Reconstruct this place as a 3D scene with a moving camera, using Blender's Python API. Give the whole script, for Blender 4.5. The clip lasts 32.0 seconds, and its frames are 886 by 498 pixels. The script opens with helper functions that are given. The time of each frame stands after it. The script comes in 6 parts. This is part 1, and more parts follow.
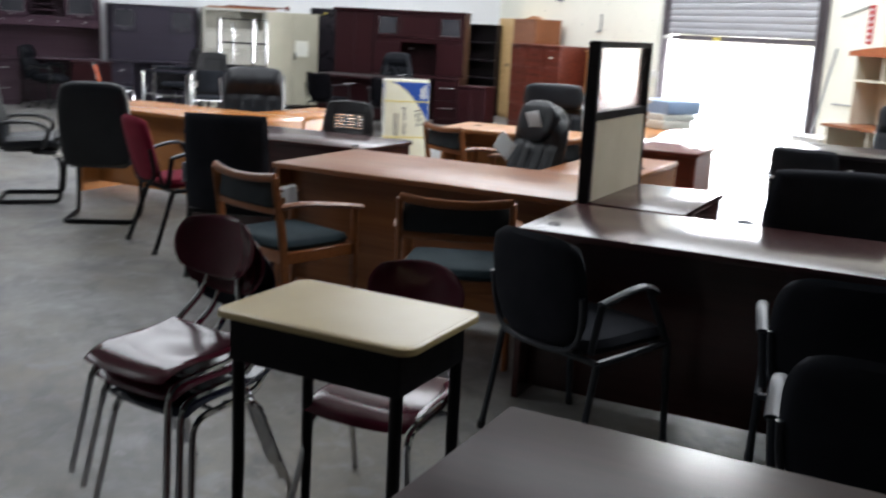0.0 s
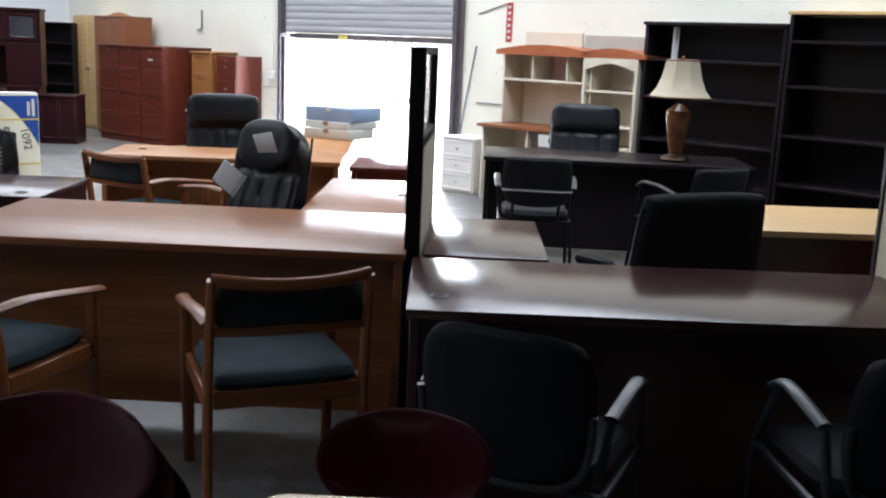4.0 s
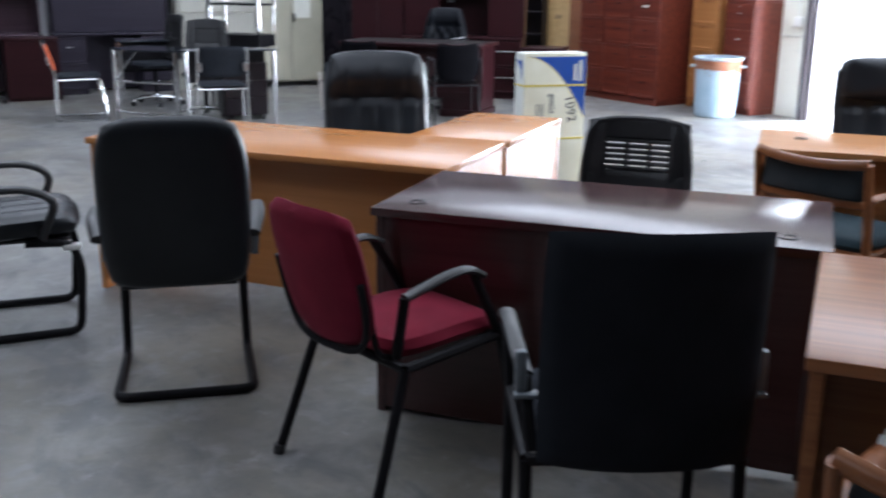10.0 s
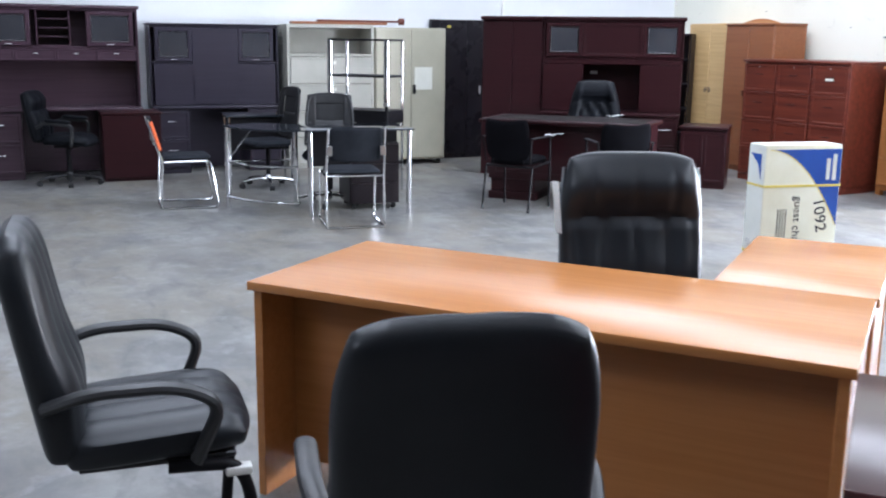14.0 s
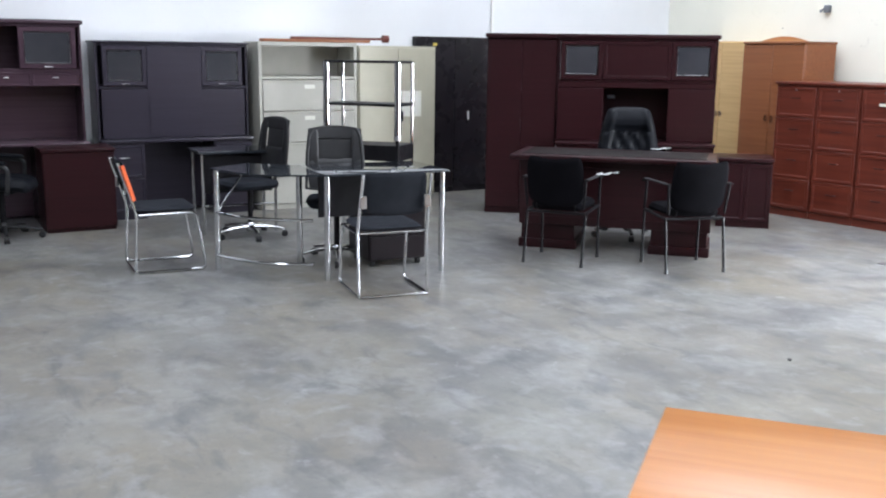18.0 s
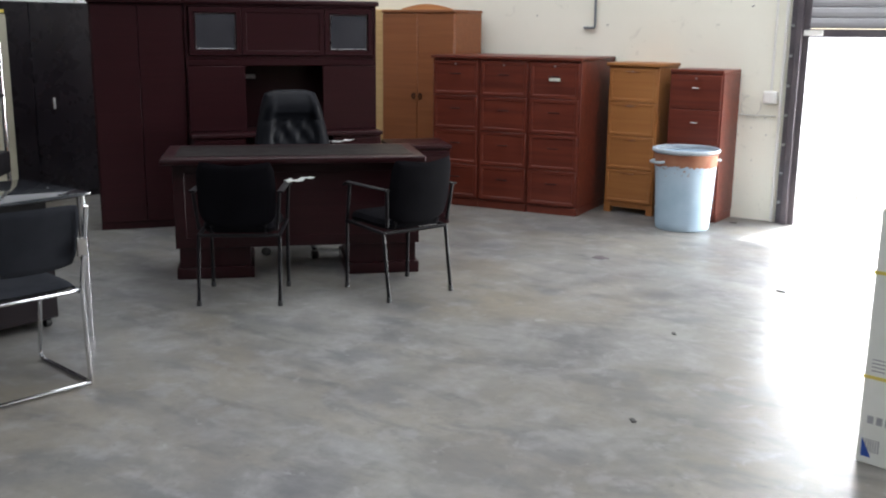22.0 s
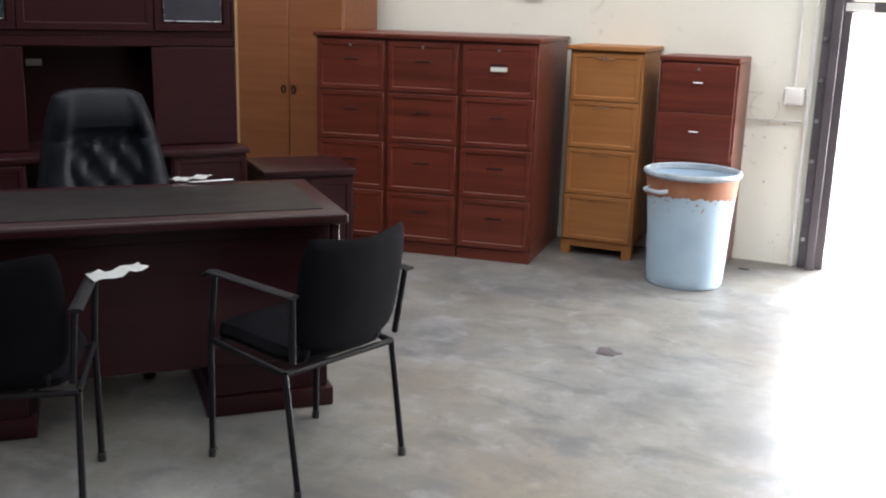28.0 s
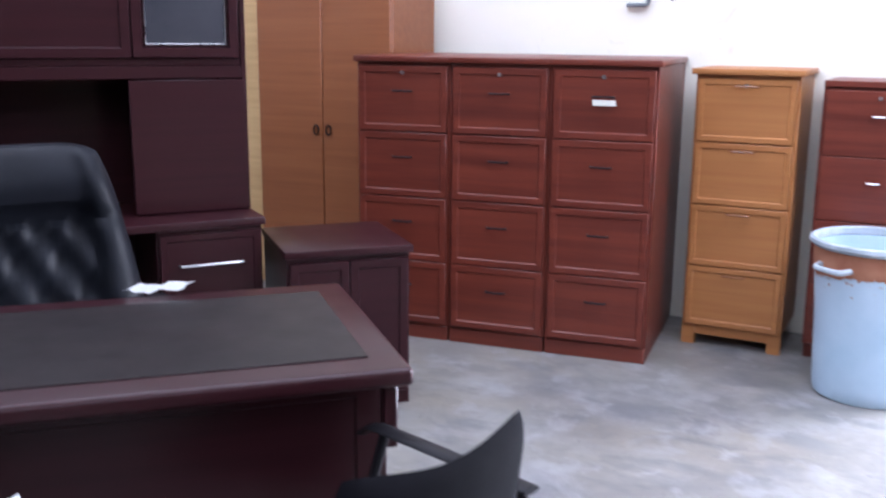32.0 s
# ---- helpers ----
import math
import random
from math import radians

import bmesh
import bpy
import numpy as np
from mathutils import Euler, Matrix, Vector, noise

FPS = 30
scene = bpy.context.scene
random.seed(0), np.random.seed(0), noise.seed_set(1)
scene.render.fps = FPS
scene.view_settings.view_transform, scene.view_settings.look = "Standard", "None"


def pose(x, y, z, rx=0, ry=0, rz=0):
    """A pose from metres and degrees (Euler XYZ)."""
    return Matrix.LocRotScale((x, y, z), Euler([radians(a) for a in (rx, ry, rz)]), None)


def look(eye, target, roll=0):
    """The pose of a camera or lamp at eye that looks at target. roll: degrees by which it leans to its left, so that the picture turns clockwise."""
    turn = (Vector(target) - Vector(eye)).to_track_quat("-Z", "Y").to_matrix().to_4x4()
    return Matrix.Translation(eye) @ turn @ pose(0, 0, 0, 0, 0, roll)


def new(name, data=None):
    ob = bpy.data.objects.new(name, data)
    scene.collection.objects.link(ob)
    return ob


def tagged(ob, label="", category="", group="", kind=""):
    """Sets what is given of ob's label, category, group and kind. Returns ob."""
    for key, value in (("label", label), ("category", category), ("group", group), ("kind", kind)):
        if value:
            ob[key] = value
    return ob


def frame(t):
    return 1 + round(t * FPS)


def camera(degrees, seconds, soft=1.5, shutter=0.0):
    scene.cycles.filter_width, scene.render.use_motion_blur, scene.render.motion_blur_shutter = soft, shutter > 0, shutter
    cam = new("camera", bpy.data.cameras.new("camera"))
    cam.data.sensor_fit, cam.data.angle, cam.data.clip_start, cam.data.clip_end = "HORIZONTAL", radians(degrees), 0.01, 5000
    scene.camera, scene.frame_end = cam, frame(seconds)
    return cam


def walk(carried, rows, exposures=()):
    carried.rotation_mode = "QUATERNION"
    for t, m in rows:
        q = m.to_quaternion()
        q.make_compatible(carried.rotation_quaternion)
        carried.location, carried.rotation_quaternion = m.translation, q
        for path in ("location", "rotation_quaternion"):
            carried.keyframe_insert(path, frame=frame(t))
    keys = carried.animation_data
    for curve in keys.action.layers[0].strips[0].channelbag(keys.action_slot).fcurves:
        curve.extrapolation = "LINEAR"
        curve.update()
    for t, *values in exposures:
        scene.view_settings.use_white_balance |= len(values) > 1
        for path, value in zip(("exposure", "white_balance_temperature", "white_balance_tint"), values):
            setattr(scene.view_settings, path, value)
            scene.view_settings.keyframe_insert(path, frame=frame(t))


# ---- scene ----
cam = camera(48.3, 32.0, 2.1, 0.5)
PATH = [
    (0, (2.985, -2.372, 1.53), (2.476, -0.487, 1.093), 2.9),
    (0.5, (2.776, -2.276, 1.542), (2.466, -0.34, 1.146), 1.6),
    (1, (2.618, -2.174, 1.533), (2.374, -0.242, 1.078), 1.1),
    (1.5, (2.509, -2.012, 1.532), (2.347, -0.068, 1.093), 0.9),
    (2, (2.397, -1.829, 1.53), (2.378, 0.129, 1.124), 2.2),
    (2.5, (2.249, -1.712, 1.523), (2.579, 0.222, 1.134), 3.1),
    (4.5, (1.714, -1.115, 1.513), (2.091, 0.807, 1.108), 2.4),
    (5, (1.527, -0.981, 1.534), (1.845, 0.958, 1.161), 1.8),
    (5.1, (1.435, -0.931, 1.517), (1.752, 1.011, 1.162), 2.1),
    (5.5, (1.362, -0.89, 1.535), (1.571, 1.06, 1.143), 1.5),
    (6, (1.251, -0.713, 1.52), (1.324, 1.249, 1.143), 1.0),
    (6.5, (1.177, -0.527, 1.531), (1.178, 1.44, 1.171), 1.9),
    (7, (1.025, -0.333, 1.508), (1.051, 1.634, 1.147), 2.5),
    (7.5, (0.846, -0.187, 1.525), (0.878, 1.773, 1.128), 0.5),
    (8, (0.718, -0.061, 1.51), (0.694, 1.896, 1.096), 1.4),
    (8.5, (0.614, 0.133, 1.527), (0.465, 2.091, 1.146), 1.6),
    (9, (0.492, 0.351, 1.506), (0.356, 2.303, 1.096), 2.9),
    (9.5, (0.28, 0.539, 1.501), (0.143, 2.477, 1.025), 1.8),
    (10, (0.184, 0.702, 1.498), (-0.154, 2.599, 0.962), 0.6),
    (10.5, (0.107, 0.922, 1.514), (-0.382, 2.779, 0.955), 0.8),
    (11, (-0.011, 1.099, 1.503), (-0.551, 2.937, 0.932), 2.2),
    (11.5, (-0.163, 1.271, 1.502), (-0.666, 3.139, 0.998), 0.0),
    (12, (-0.299, 1.447, 1.498), (-0.706, 3.341, 1.001), 0.8),
    (12.5, (-0.395, 1.678, 1.521), (-0.896, 3.578, 1.152), 0.8),
    (13, (-0.521, 1.833, 1.516), (-1.042, 3.729, 1.148), 2.1),
    (13.5, (-0.739, 1.961, 1.522), (-1.207, 3.873, 1.167), 0.0),
    (14, (-0.923, 2.088, 1.514), (-1.396, 3.986, 1.099), 0.7),
    (14.5, (-1.059, 2.259, 1.537), (-1.559, 4.16, 1.171), 0.5),
    (16.5, (-1.788, 2.880, 1.584), (-2.185, 4.815, 1.273), 0.8),
    (17, (-1.938, 3.048, 1.580), (-2.306, 4.982, 1.227), 2.7),
    (17.5, (-2.132, 3.21, 1.567), (-2.353, 5.162, 1.189), -0.6),
    (18, (-2.354, 3.367, 1.569), (-2.617, 5.311, 1.182), 0.7),
    (18.5, (-2.476, 3.622, 1.586), (-2.547, 5.596, 1.269), 1.5),
    (19, (-2.609, 3.866, 1.559), (-2.453, 5.824, 1.18), 2.4),
    (19.5, (-2.777, 4.101, 1.579), (-2.523, 6.044, 1.178), 0.5),
    (20, (-2.919, 4.307, 1.576), (-2.628, 6.236, 1.138), 0.3),
    (20.5, (-2.956, 4.553, 1.547), (-2.602, 6.485, 1.172), 0.5),
    (21, (-3.017, 4.783, 1.545), (-2.462, 6.656, 1.113), 2.7),
    (21.5, (-3.132, 5.031, 1.565), (-2.46, 6.872, 1.166), 0.6),
    (22, (-3.158, 5.244, 1.558), (-2.536, 7.094, 1.125), 0.6),
    (22.5, (-3.059, 5.455, 1.557), (-2.391, 7.308, 1.209), 0.7),
    (23, (-3.036, 5.685, 1.547), (-2.272, 7.487, 1.133), 1.8),
    (23.5, (-3.056, 5.964, 1.574), (-2.188, 7.72, 1.171), 0.4),
    (24, (-3.041, 6.18, 1.55), (-2.183, 7.936, 1.126), 0.4),
    (24.5, (-2.929, 6.402, 1.575), (-2.131, 8.193, 1.178), 0.9),
    (26.5, (-2.754, 7.328, 1.55), (-1.84, 9.054, 1.119), 1.7),
    (27, (-2.679, 7.531, 1.516), (-1.761, 9.242, 1.039), 2.2),
    (27.5, (-2.647, 7.76, 1.542), (-1.716, 9.472, 1.092), 1.1),
    (28, (-2.634, 7.955, 1.501), (-1.709, 9.663, 1.026), 1.5),
    (28.5, (-2.524, 8.135, 1.522), (-1.604, 9.847, 1.05), 1.0),
    (29, (-2.439, 8.244, 1.541), (-1.538, 9.96, 1.048), 1.5),
    (29.5, (-2.394, 8.478, 1.556), (-1.424, 10.146, 1.032), 1.6),
    (30, (-2.36, 8.7, 1.527), (-1.384, 10.387, 1.079), -0.2),
    (30.5, (-2.257, 8.854, 1.512), (-1.293, 10.548, 1.064), 0.3),
    (31, (-2.137, 9.014, 1.514), (-1.239, 10.745, 1.072), 2.1),
    (31.5, (-2.09, 9.192, 1.475), (-1.187, 10.911, 0.994), 1.8),
    (32, (-2.075, 9.4, 1.447), (-1.222, 11.157, 1.019), 0.5),
]
EXPOSURES = [(0, 2.3, 6150, 9), (2.5, 2.26, 6000, 9), (5, 1.9, 5850, 10), (7, 1.76, 5800, 10), (9, 1.82, 5720, 10), (11, 2.5, 5500, 11), (14, 2.58, 5600, 11), (18, 2.5, 5900, 10), (20, 2.2, 6050, 10), (22, 1.75, 6250, 10), (24, 1.42, 6350, 10), (26, 1.7, 6350, 10), (28, 1.96, 6350, 11), (30, 2.3, 6150, 13), (32, 2.68, 5450, 21)]
walk(cam, [(t, look(eye, target, roll)) for t, eye, target, roll in PATH], EXPOSURES)

# ---- light ----
world = bpy.data.worlds.new("world")
scene.world = world
world.use_nodes = True
sky = world.node_tree.nodes.new("ShaderNodeTexSky")
sky.sky_type, sky.sun_disc = "NISHITA", False
sky.sun_elevation, sky.sun_rotation = radians(58), radians(65)
world.node_tree.links.new(sky.outputs[0], world.node_tree.nodes["Background"].inputs[0])
world.node_tree.nodes["Background"].inputs[1].default_value = 0.15
sun = new("sun", bpy.data.lights.new("sun", "SUN"))
sun.data.energy, sun.data.angle, sun.data.color = 5.0, radians(0.5), (1.0, 0.95, 0.88)
sun.matrix_world = look((20, 15, 30), (20 - 10 * 0.906 * 0.53, 15 - 10 * 0.423 * 0.53, 30 - 10 * 0.848))

# ---- room frame: a runs along the door wall, b along the back wall, both from their corner ----
CORNER = Vector((-1.26, 16.68, 0))
WALL_YAW = -53.3
ROOM = Matrix.Translation(CORNER) @ Matrix.Rotation(radians(WALL_YAW), 4, "Z")  # x = a, y = -b
ROOM_A, ROOM_B, ROOM_H = 30.0, 20.0, 4.6
DOOR_A0, DOOR_A1, DOOR_H, DOOR_OPEN = 5.73, 8.82, 3.05, 1.53
# Area lamps added in the unseen roof as fill light: centres, half sizes, watts
FILL_LAMPS = [(3.0, 2.2), (7.6, 2.2), (12.4, 2.4), (3.4, 7.6), (8.4, 7.6), (13.4, 7.6), (9.6, 13.6)]
LAMP_HALF_A, LAMP_HALF_B = 2.2, 1.4
LAMP_WATTS = [36, 42, 58, 26, 29, 1, 42]


def area_light(name, m, sx, sy, watts, colour=(1, 1, 1)):
    data = bpy.data.lights.new(name, "AREA")
    data.shape, data.size, data.size_y, data.energy, data.color = "RECTANGLE", sx, sy, watts, colour
    ob = new(name, data)
    ob.matrix_world = m
    return ob


# added fill lamps, recessed in the roof openings
for (sa, sb), watts in zip(FILL_LAMPS, LAMP_WATTS):
    area_light("skylight_glow", ROOM @ pose(sa, -sb, ROOM_H + 0.08), 2 * LAMP_HALF_A, 2 * LAMP_HALF_B, watts, (0.96, 0.97, 1.0))
area_light("doorway_glow", ROOM @ pose((DOOR_A0 + DOOR_A1) / 2, 0.62, 1.0, -90, 0, 0), 3.6, 2.0, 200, (1.0, 0.99, 0.97))


# ---- materials ----
def nodes_of(name):
    m = bpy.data.materials.new(name)
    m.use_nodes = True
    nt = m.node_tree
    return m, nt, nt.nodes["Principled BSDF"]


def add(nt, kind, **inputs):
    n = nt.nodes.new(kind)
    for k, v in inputs.items():
        n.inputs[k.replace("_", " ")].default_value = v
    return n


def mix_colour(nt, fac, a, b, mode="MIX"):
    n = nt.nodes.new("ShaderNodeMix")
    n.data_type, n.blend_type = "RGBA", mode
    for sock, v in ((n.inputs["Factor"], fac), (n.inputs["A"], a), (n.inputs["B"], b)):
        if isinstance(v, (float, int)):
            sock.default_value = v
        elif isinstance(v, tuple):
            sock.default_value = (*v, 1) if len(v) == 3 else v
        else:
            nt.links.new(v, sock)
    return n.outputs["Result"]


def ramp(nt, src, lo, hi, out0=0.0, out1=1.0):
    n = nt.nodes.new("ShaderNodeMapRange")
    n.inputs["From Min"].default_value, n.inputs["From Max"].default_value = lo, hi
    n.inputs["To Min"].default_value, n.inputs["To Max"].default_value = out0, out1
    nt.links.new(src, n.inputs["Value"])
    return n.outputs["Result"]


def coords(nt, scale=(1, 1, 1), shift=True):
    tc, mp = nt.nodes.new("ShaderNodeTexCoord"), nt.nodes.new("ShaderNodeMapping")
    mp.inputs["Scale"].default_value = scale
    nt.links.new(tc.outputs["Object"], mp.inputs["Vector"])
    if shift:
        info, mul = nt.nodes.new("ShaderNodeObjectInfo"), nt.nodes.new("ShaderNodeVectorMath")
        mul.operation = "SCALE"
        mul.inputs[0].default_value = (7.0, 13.0, 5.0)
        nt.links.new(info.outputs["Random"], mul.inputs["Scale"])
        nt.links.new(mul.outputs[0], mp.inputs["Location"])
    return mp.outputs["Vector"]


def noise_of(nt, vec, scale, detail=4.0, rough=0.55, distort=0.0):
    n = add(nt, "ShaderNodeTexNoise", Scale=scale, Detail=detail, Roughness=rough, Distortion=distort)
    nt.links.new(vec, n.inputs["Vector"])
    return n.outputs["Fac"]


def bump_to(nt, bsdf, height, strength, dist=0.002):
    n = add(nt, "ShaderNodeBump", Strength=strength, Distance=dist)
    nt.links.new(height, n.inputs["Height"])
    nt.links.new(n.outputs["Normal"], bsdf.inputs["Normal"])


def surface(name, c1, c2, rough=0.5, metal=0.0, big=4.0, fine=120.0, bump=0.15, dist=0.001, spread=0.05, stretch=(1, 1, 1), sheen=0.0, coat=0.0, spec=0.5):
    """Paint, plastic, cloth, leather or metal: two tones, uneven gloss and a fine relief."""
    m, nt, bs = nodes_of(name)
    v = coords(nt, stretch)
    blotch, grain = noise_of(nt, v, big, 5), noise_of(nt, v, fine, 3)
    nt.links.new(mix_colour(nt, ramp(nt, blotch, 0.35, 0.68), c1, c2), bs.inputs["Base Color"])
    nt.links.new(ramp(nt, noise_of(nt, v, big * 1.7, 3), 0.3, 0.7, max(rough - spread, 0.03), min(rough + spread, 1)), bs.inputs["Roughness"])
    bs.inputs["Metallic"].default_value = metal
    bs.inputs["Sheen Weight"].default_value, bs.inputs["Coat Weight"].default_value = sheen, coat
    bs.inputs["Specular IOR Level"].default_value = spec
    bump_to(nt, bs, grain, bump, dist)
    return m


def wood(name, dark, light, rough=0.35, spec=0.5, grain=(0.8, 26, 26), bump=0.02, coat=0.0, spread=0.015):
    """Laminate or veneer with the grain along the local x axis."""
    m, nt, bs = nodes_of(name)
    v = coords(nt, grain)
    streak, pores = noise_of(nt, v, 1.3, 7, 0.6, 0.12), noise_of(nt, v, 7.0, 4, 0.6)
    broad = noise_of(nt, coords(nt, (0.35, 7.0, 7.0)), 1.0, 3)
    c = mix_colour(nt, ramp(nt, streak, 0.32, 0.7), dark, light)
    c = mix_colour(nt, ramp(nt, pores, 0.5, 0.8, 0, 0.10), c, tuple(x * 0.55 for x in dark))
    c = mix_colour(nt, ramp(nt, broad, 0.35, 0.7, 0, 0.2), c, tuple(x * 1.12 for x in light))
    nt.links.new(c, bs.inputs["Base Color"])
    nt.links.new(ramp(nt, noise_of(nt, coords(nt, (1.5, 6, 6)), 3.0, 5), 0.3, 0.7, rough - spread, rough + spread), bs.inputs["Roughness"])
    bs.inputs["Coat Weight"].default_value, bs.inputs["Specular IOR Level"].default_value = coat, spec
    bump_to(nt, bs, pores, bump, 0.0008)
    return m


def concrete(name):
    m, nt, bs = nodes_of(name)
    v = coords(nt, shift=False)
    drawn = coords(nt, (0.85, 1.15, 1), False)
    c = mix_colour(nt, ramp(nt, noise_of(nt, v, 0.45, 5, 0.55, 0.4), 0.30, 0.70), (0.188, 0.180, 0.148), (0.224, 0.224, 0.220))
    c = mix_colour(nt, ramp(nt, noise_of(nt, drawn, 1.5, 8, 0.62, 0.5), 0.40, 0.68, 0, 0.9), c, (0.098, 0.098, 0.104))
    c = mix_colour(nt, ramp(nt, noise_of(nt, v, 3.2, 8, 0.66, 0.4), 0.46, 0.80, 0, 0.75), c, (0.345, 0.345, 0.345))
    # brown stains, strengthened to stand in for colour bounced off the cabinets
    c = mix_colour(nt, ramp(nt, noise_of(nt, drawn, 0.9, 6, 0.6, 0.3), 0.43, 0.72, 0, 0.72), c, (0.212, 0.178, 0.124))
    # tyre scuffs and soot smears
    marks = noise_of(nt, coords(nt, (0.8, 1.7, 1), False), 3.1, 6, 0.62, 0.5)
    c = mix_colour(nt, ramp(nt, marks, 0.52, 0.72, 0, 0.8), c, (0.070, 0.073, 0.082))
    c = mix_colour(nt, ramp(nt, noise_of(nt, drawn, 2.3, 5, 0.55, 0.2), 0.56, 0.66, 0, 0.55), c, (0.105, 0.109, 0.120))
    c = mix_colour(nt, ramp(nt, noise_of(nt, v, 5.2, 6, 0.6, 0.3), 0.54, 0.66, 0, 0.5), c, (0.30, 0.30, 0.305))
    fine = noise_of(nt, v, 14.0, 8, 0.72)
    c = mix_colour(nt, ramp(nt, fine, 0.36, 0.70, 0, 0.45), c, (0.125, 0.122, 0.122))
    c = mix_colour(nt, ramp(nt, noise_of(nt, v, 26.0, 4, 0.6), 0.62, 0.78, 0, 0.6), c, (0.070, 0.067, 0.064))
    c = mix_colour(nt, ramp(nt, noise_of(nt, v, 9.0, 5, 0.6, 0.6), 0.64, 0.80, 0, 0.5), c, (0.42, 0.42, 0.42))
    nt.links.new(c, bs.inputs["Base Color"])
    nt.links.new(ramp(nt, noise_of(nt, v, 1.1, 8, 0.6, 0.3), 0.25, 0.75, 0.25, 0.62), bs.inputs["Roughness"])
    bs.inputs["Specular IOR Level"].default_value = 0.46
    bump_to(nt, bs, noise_of(nt, v, 60, 6, 0.7), 0.12, 0.0015)
    return m


def plaster(name, tone, stain):
    m, nt, bs = nodes_of(name)
    v = coords(nt, shift=False)
    c = mix_colour(nt, ramp(nt, noise_of(nt, v, 0.8, 6), 0.35, 0.7), tone, tuple(x * 0.93 for x in tone))
    c = mix_colour(nt, ramp(nt, noise_of(nt, v, 3.7, 9, 0.72, 1.2), 0.60, 0.72, 0, 0.6), c, stain)
    c = mix_colour(nt, ramp(nt, noise_of(nt, v, 11.0, 5, 0.6, 2.0), 0.70, 0.76, 0, 0.45), c, tuple(x * 0.5 for x in stain))
    nt.links.new(c, bs.inputs["Base Color"])
    bs.inputs["Roughness"].default_value = 0.75
    bump_to(nt, bs, noise_of(nt, v, 30, 6, 0.6), 0.25, 0.003)
    return m


def glass(name, tint, rough=0.02):
    m, nt, bs = nodes_of(name)
    bs.inputs["Base Color"].default_value = (*tint, 1)
    bs.inputs["Transmission Weight"].default_value, bs.inputs["Roughness"].default_value, bs.inputs["IOR"].default_value = 1.0, rough, 1.45
    return m


CONCRETE = concrete("concrete")
WALL_PAINT = plaster("wall_paint", (0.84, 0.825, 0.715), (0.48, 0.47, 0.40))
DIM_WALL = plaster("dim_closing_wall", (0.24, 0.235, 0.225), (0.16, 0.155, 0.15))
WALL_BOARD = plaster("wall_board", (0.78, 0.79, 0.81), (0.68, 0.68, 0.68))
OAK = wood("honey_laminate", (0.45, 0.180, 0.052), (0.53, 0.222, 0.068), 0.24, 0.42)
CHERRY = wood("cherry_laminate", (0.20, 0.070, 0.024), (0.37, 0.148, 0.053), 0.30, 0.5)
MAHOGANY = wood("mahogany_laminate", (0.037, 0.0118, 0.0115), (0.053, 0.0175, 0.0165), 0.22, 0.65)
GLOSS_BLACK = surface("gloss_black_lacquer", (0.008, 0.007, 0.010), (0.014, 0.012, 0.016), 0.28, 0, 3, 60, 0.02, spread=0.03, spec=0.3)
ESPRESSO = wood("espresso_laminate", (0.010, 0.007, 0.009), (0.0135, 0.0096, 0.012), 0.30, 0.3)
REDWOOD = wood("red_cherry_veneer", (0.080, 0.0150, 0.0088), (0.156, 0.0325, 0.0172), 0.36, 0.4, grain=(0.8, 15, 15))
# Mahogany copy, darkened and dulled to tone down the doorway's reflection
DIMMED_TOP = wood("dimmed_mahogany", (0.024, 0.0105, 0.011), (0.036, 0.015, 0.0155), 0.34, 0.08)
WINEWOOD = wood("wine_veneer", (0.0185, 0.0047, 0.0062), (0.0260, 0.0066, 0.0086), 0.32, 0.22)
# Dark hutch woods with lens haze lifted into their base colour
HAZED_MAHOGANY = wood("hazed_mahogany", (0.046, 0.0255, 0.037), (0.066, 0.038, 0.053), 0.24, 0.55)
HAZED_ESPRESSO = wood("hazed_espresso", (0.024, 0.0205, 0.031), (0.033, 0.028, 0.042), 0.32, 0.4)
PINE = wood("golden_pine", (0.40, 0.165, 0.052), (0.52, 0.245, 0.085), 0.36)
AMBER_PINE = wood("amber_pine", (0.30, 0.118, 0.034), (0.37, 0.158, 0.048), 0.42, 0.4)
PALE_OAK = wood("pale_maple", (0.52, 0.33, 0.14), (0.64, 0.44, 0.20), 0.45)
TEAK = wood("orange_teak", (0.205, 0.066, 0.021), (0.265, 0.094, 0.032), 0.40)
CHAIR_WOOD = wood("honey_beech", (0.20, 0.066, 0.020), (0.29, 0.108, 0.035), 0.34, 0.5, (3, 30, 30))
LEATHER = surface("black_leather", (0.009, 0.0105, 0.0135), (0.015, 0.017, 0.021), 0.38, 0, 5, 220, 0.3, 0.0012, 0.03, spec=0.36)
DULL_HIDE = surface("dull_black_leather", (0.005, 0.0055, 0.0075), (0.008, 0.009, 0.012), 0.46, 0, 5, 220, 0.3, 0.0012, 0.03, spec=0.09)
BLACK_CLOTH = surface("black_cloth", (0.017, 0.019, 0.024), (0.024, 0.026, 0.032), 0.85, 0, 6, 500, 0.5, 0.001, sheen=0.0, spec=0.08)
DEEP_CLOTH = surface("deep_black_cloth", (0.0032, 0.0030, 0.0042), (0.0052, 0.0049, 0.0066), 0.9, 0, 6, 500, 0.5, 0.001, sheen=0.0, spec=0.06)
GREY_CLOTH = surface("charcoal_cloth", (0.012, 0.013, 0.016), (0.020, 0.021, 0.025), 0.85, 0, 6, 500, 0.5, 0.001, sheen=0.06, spec=0.2)
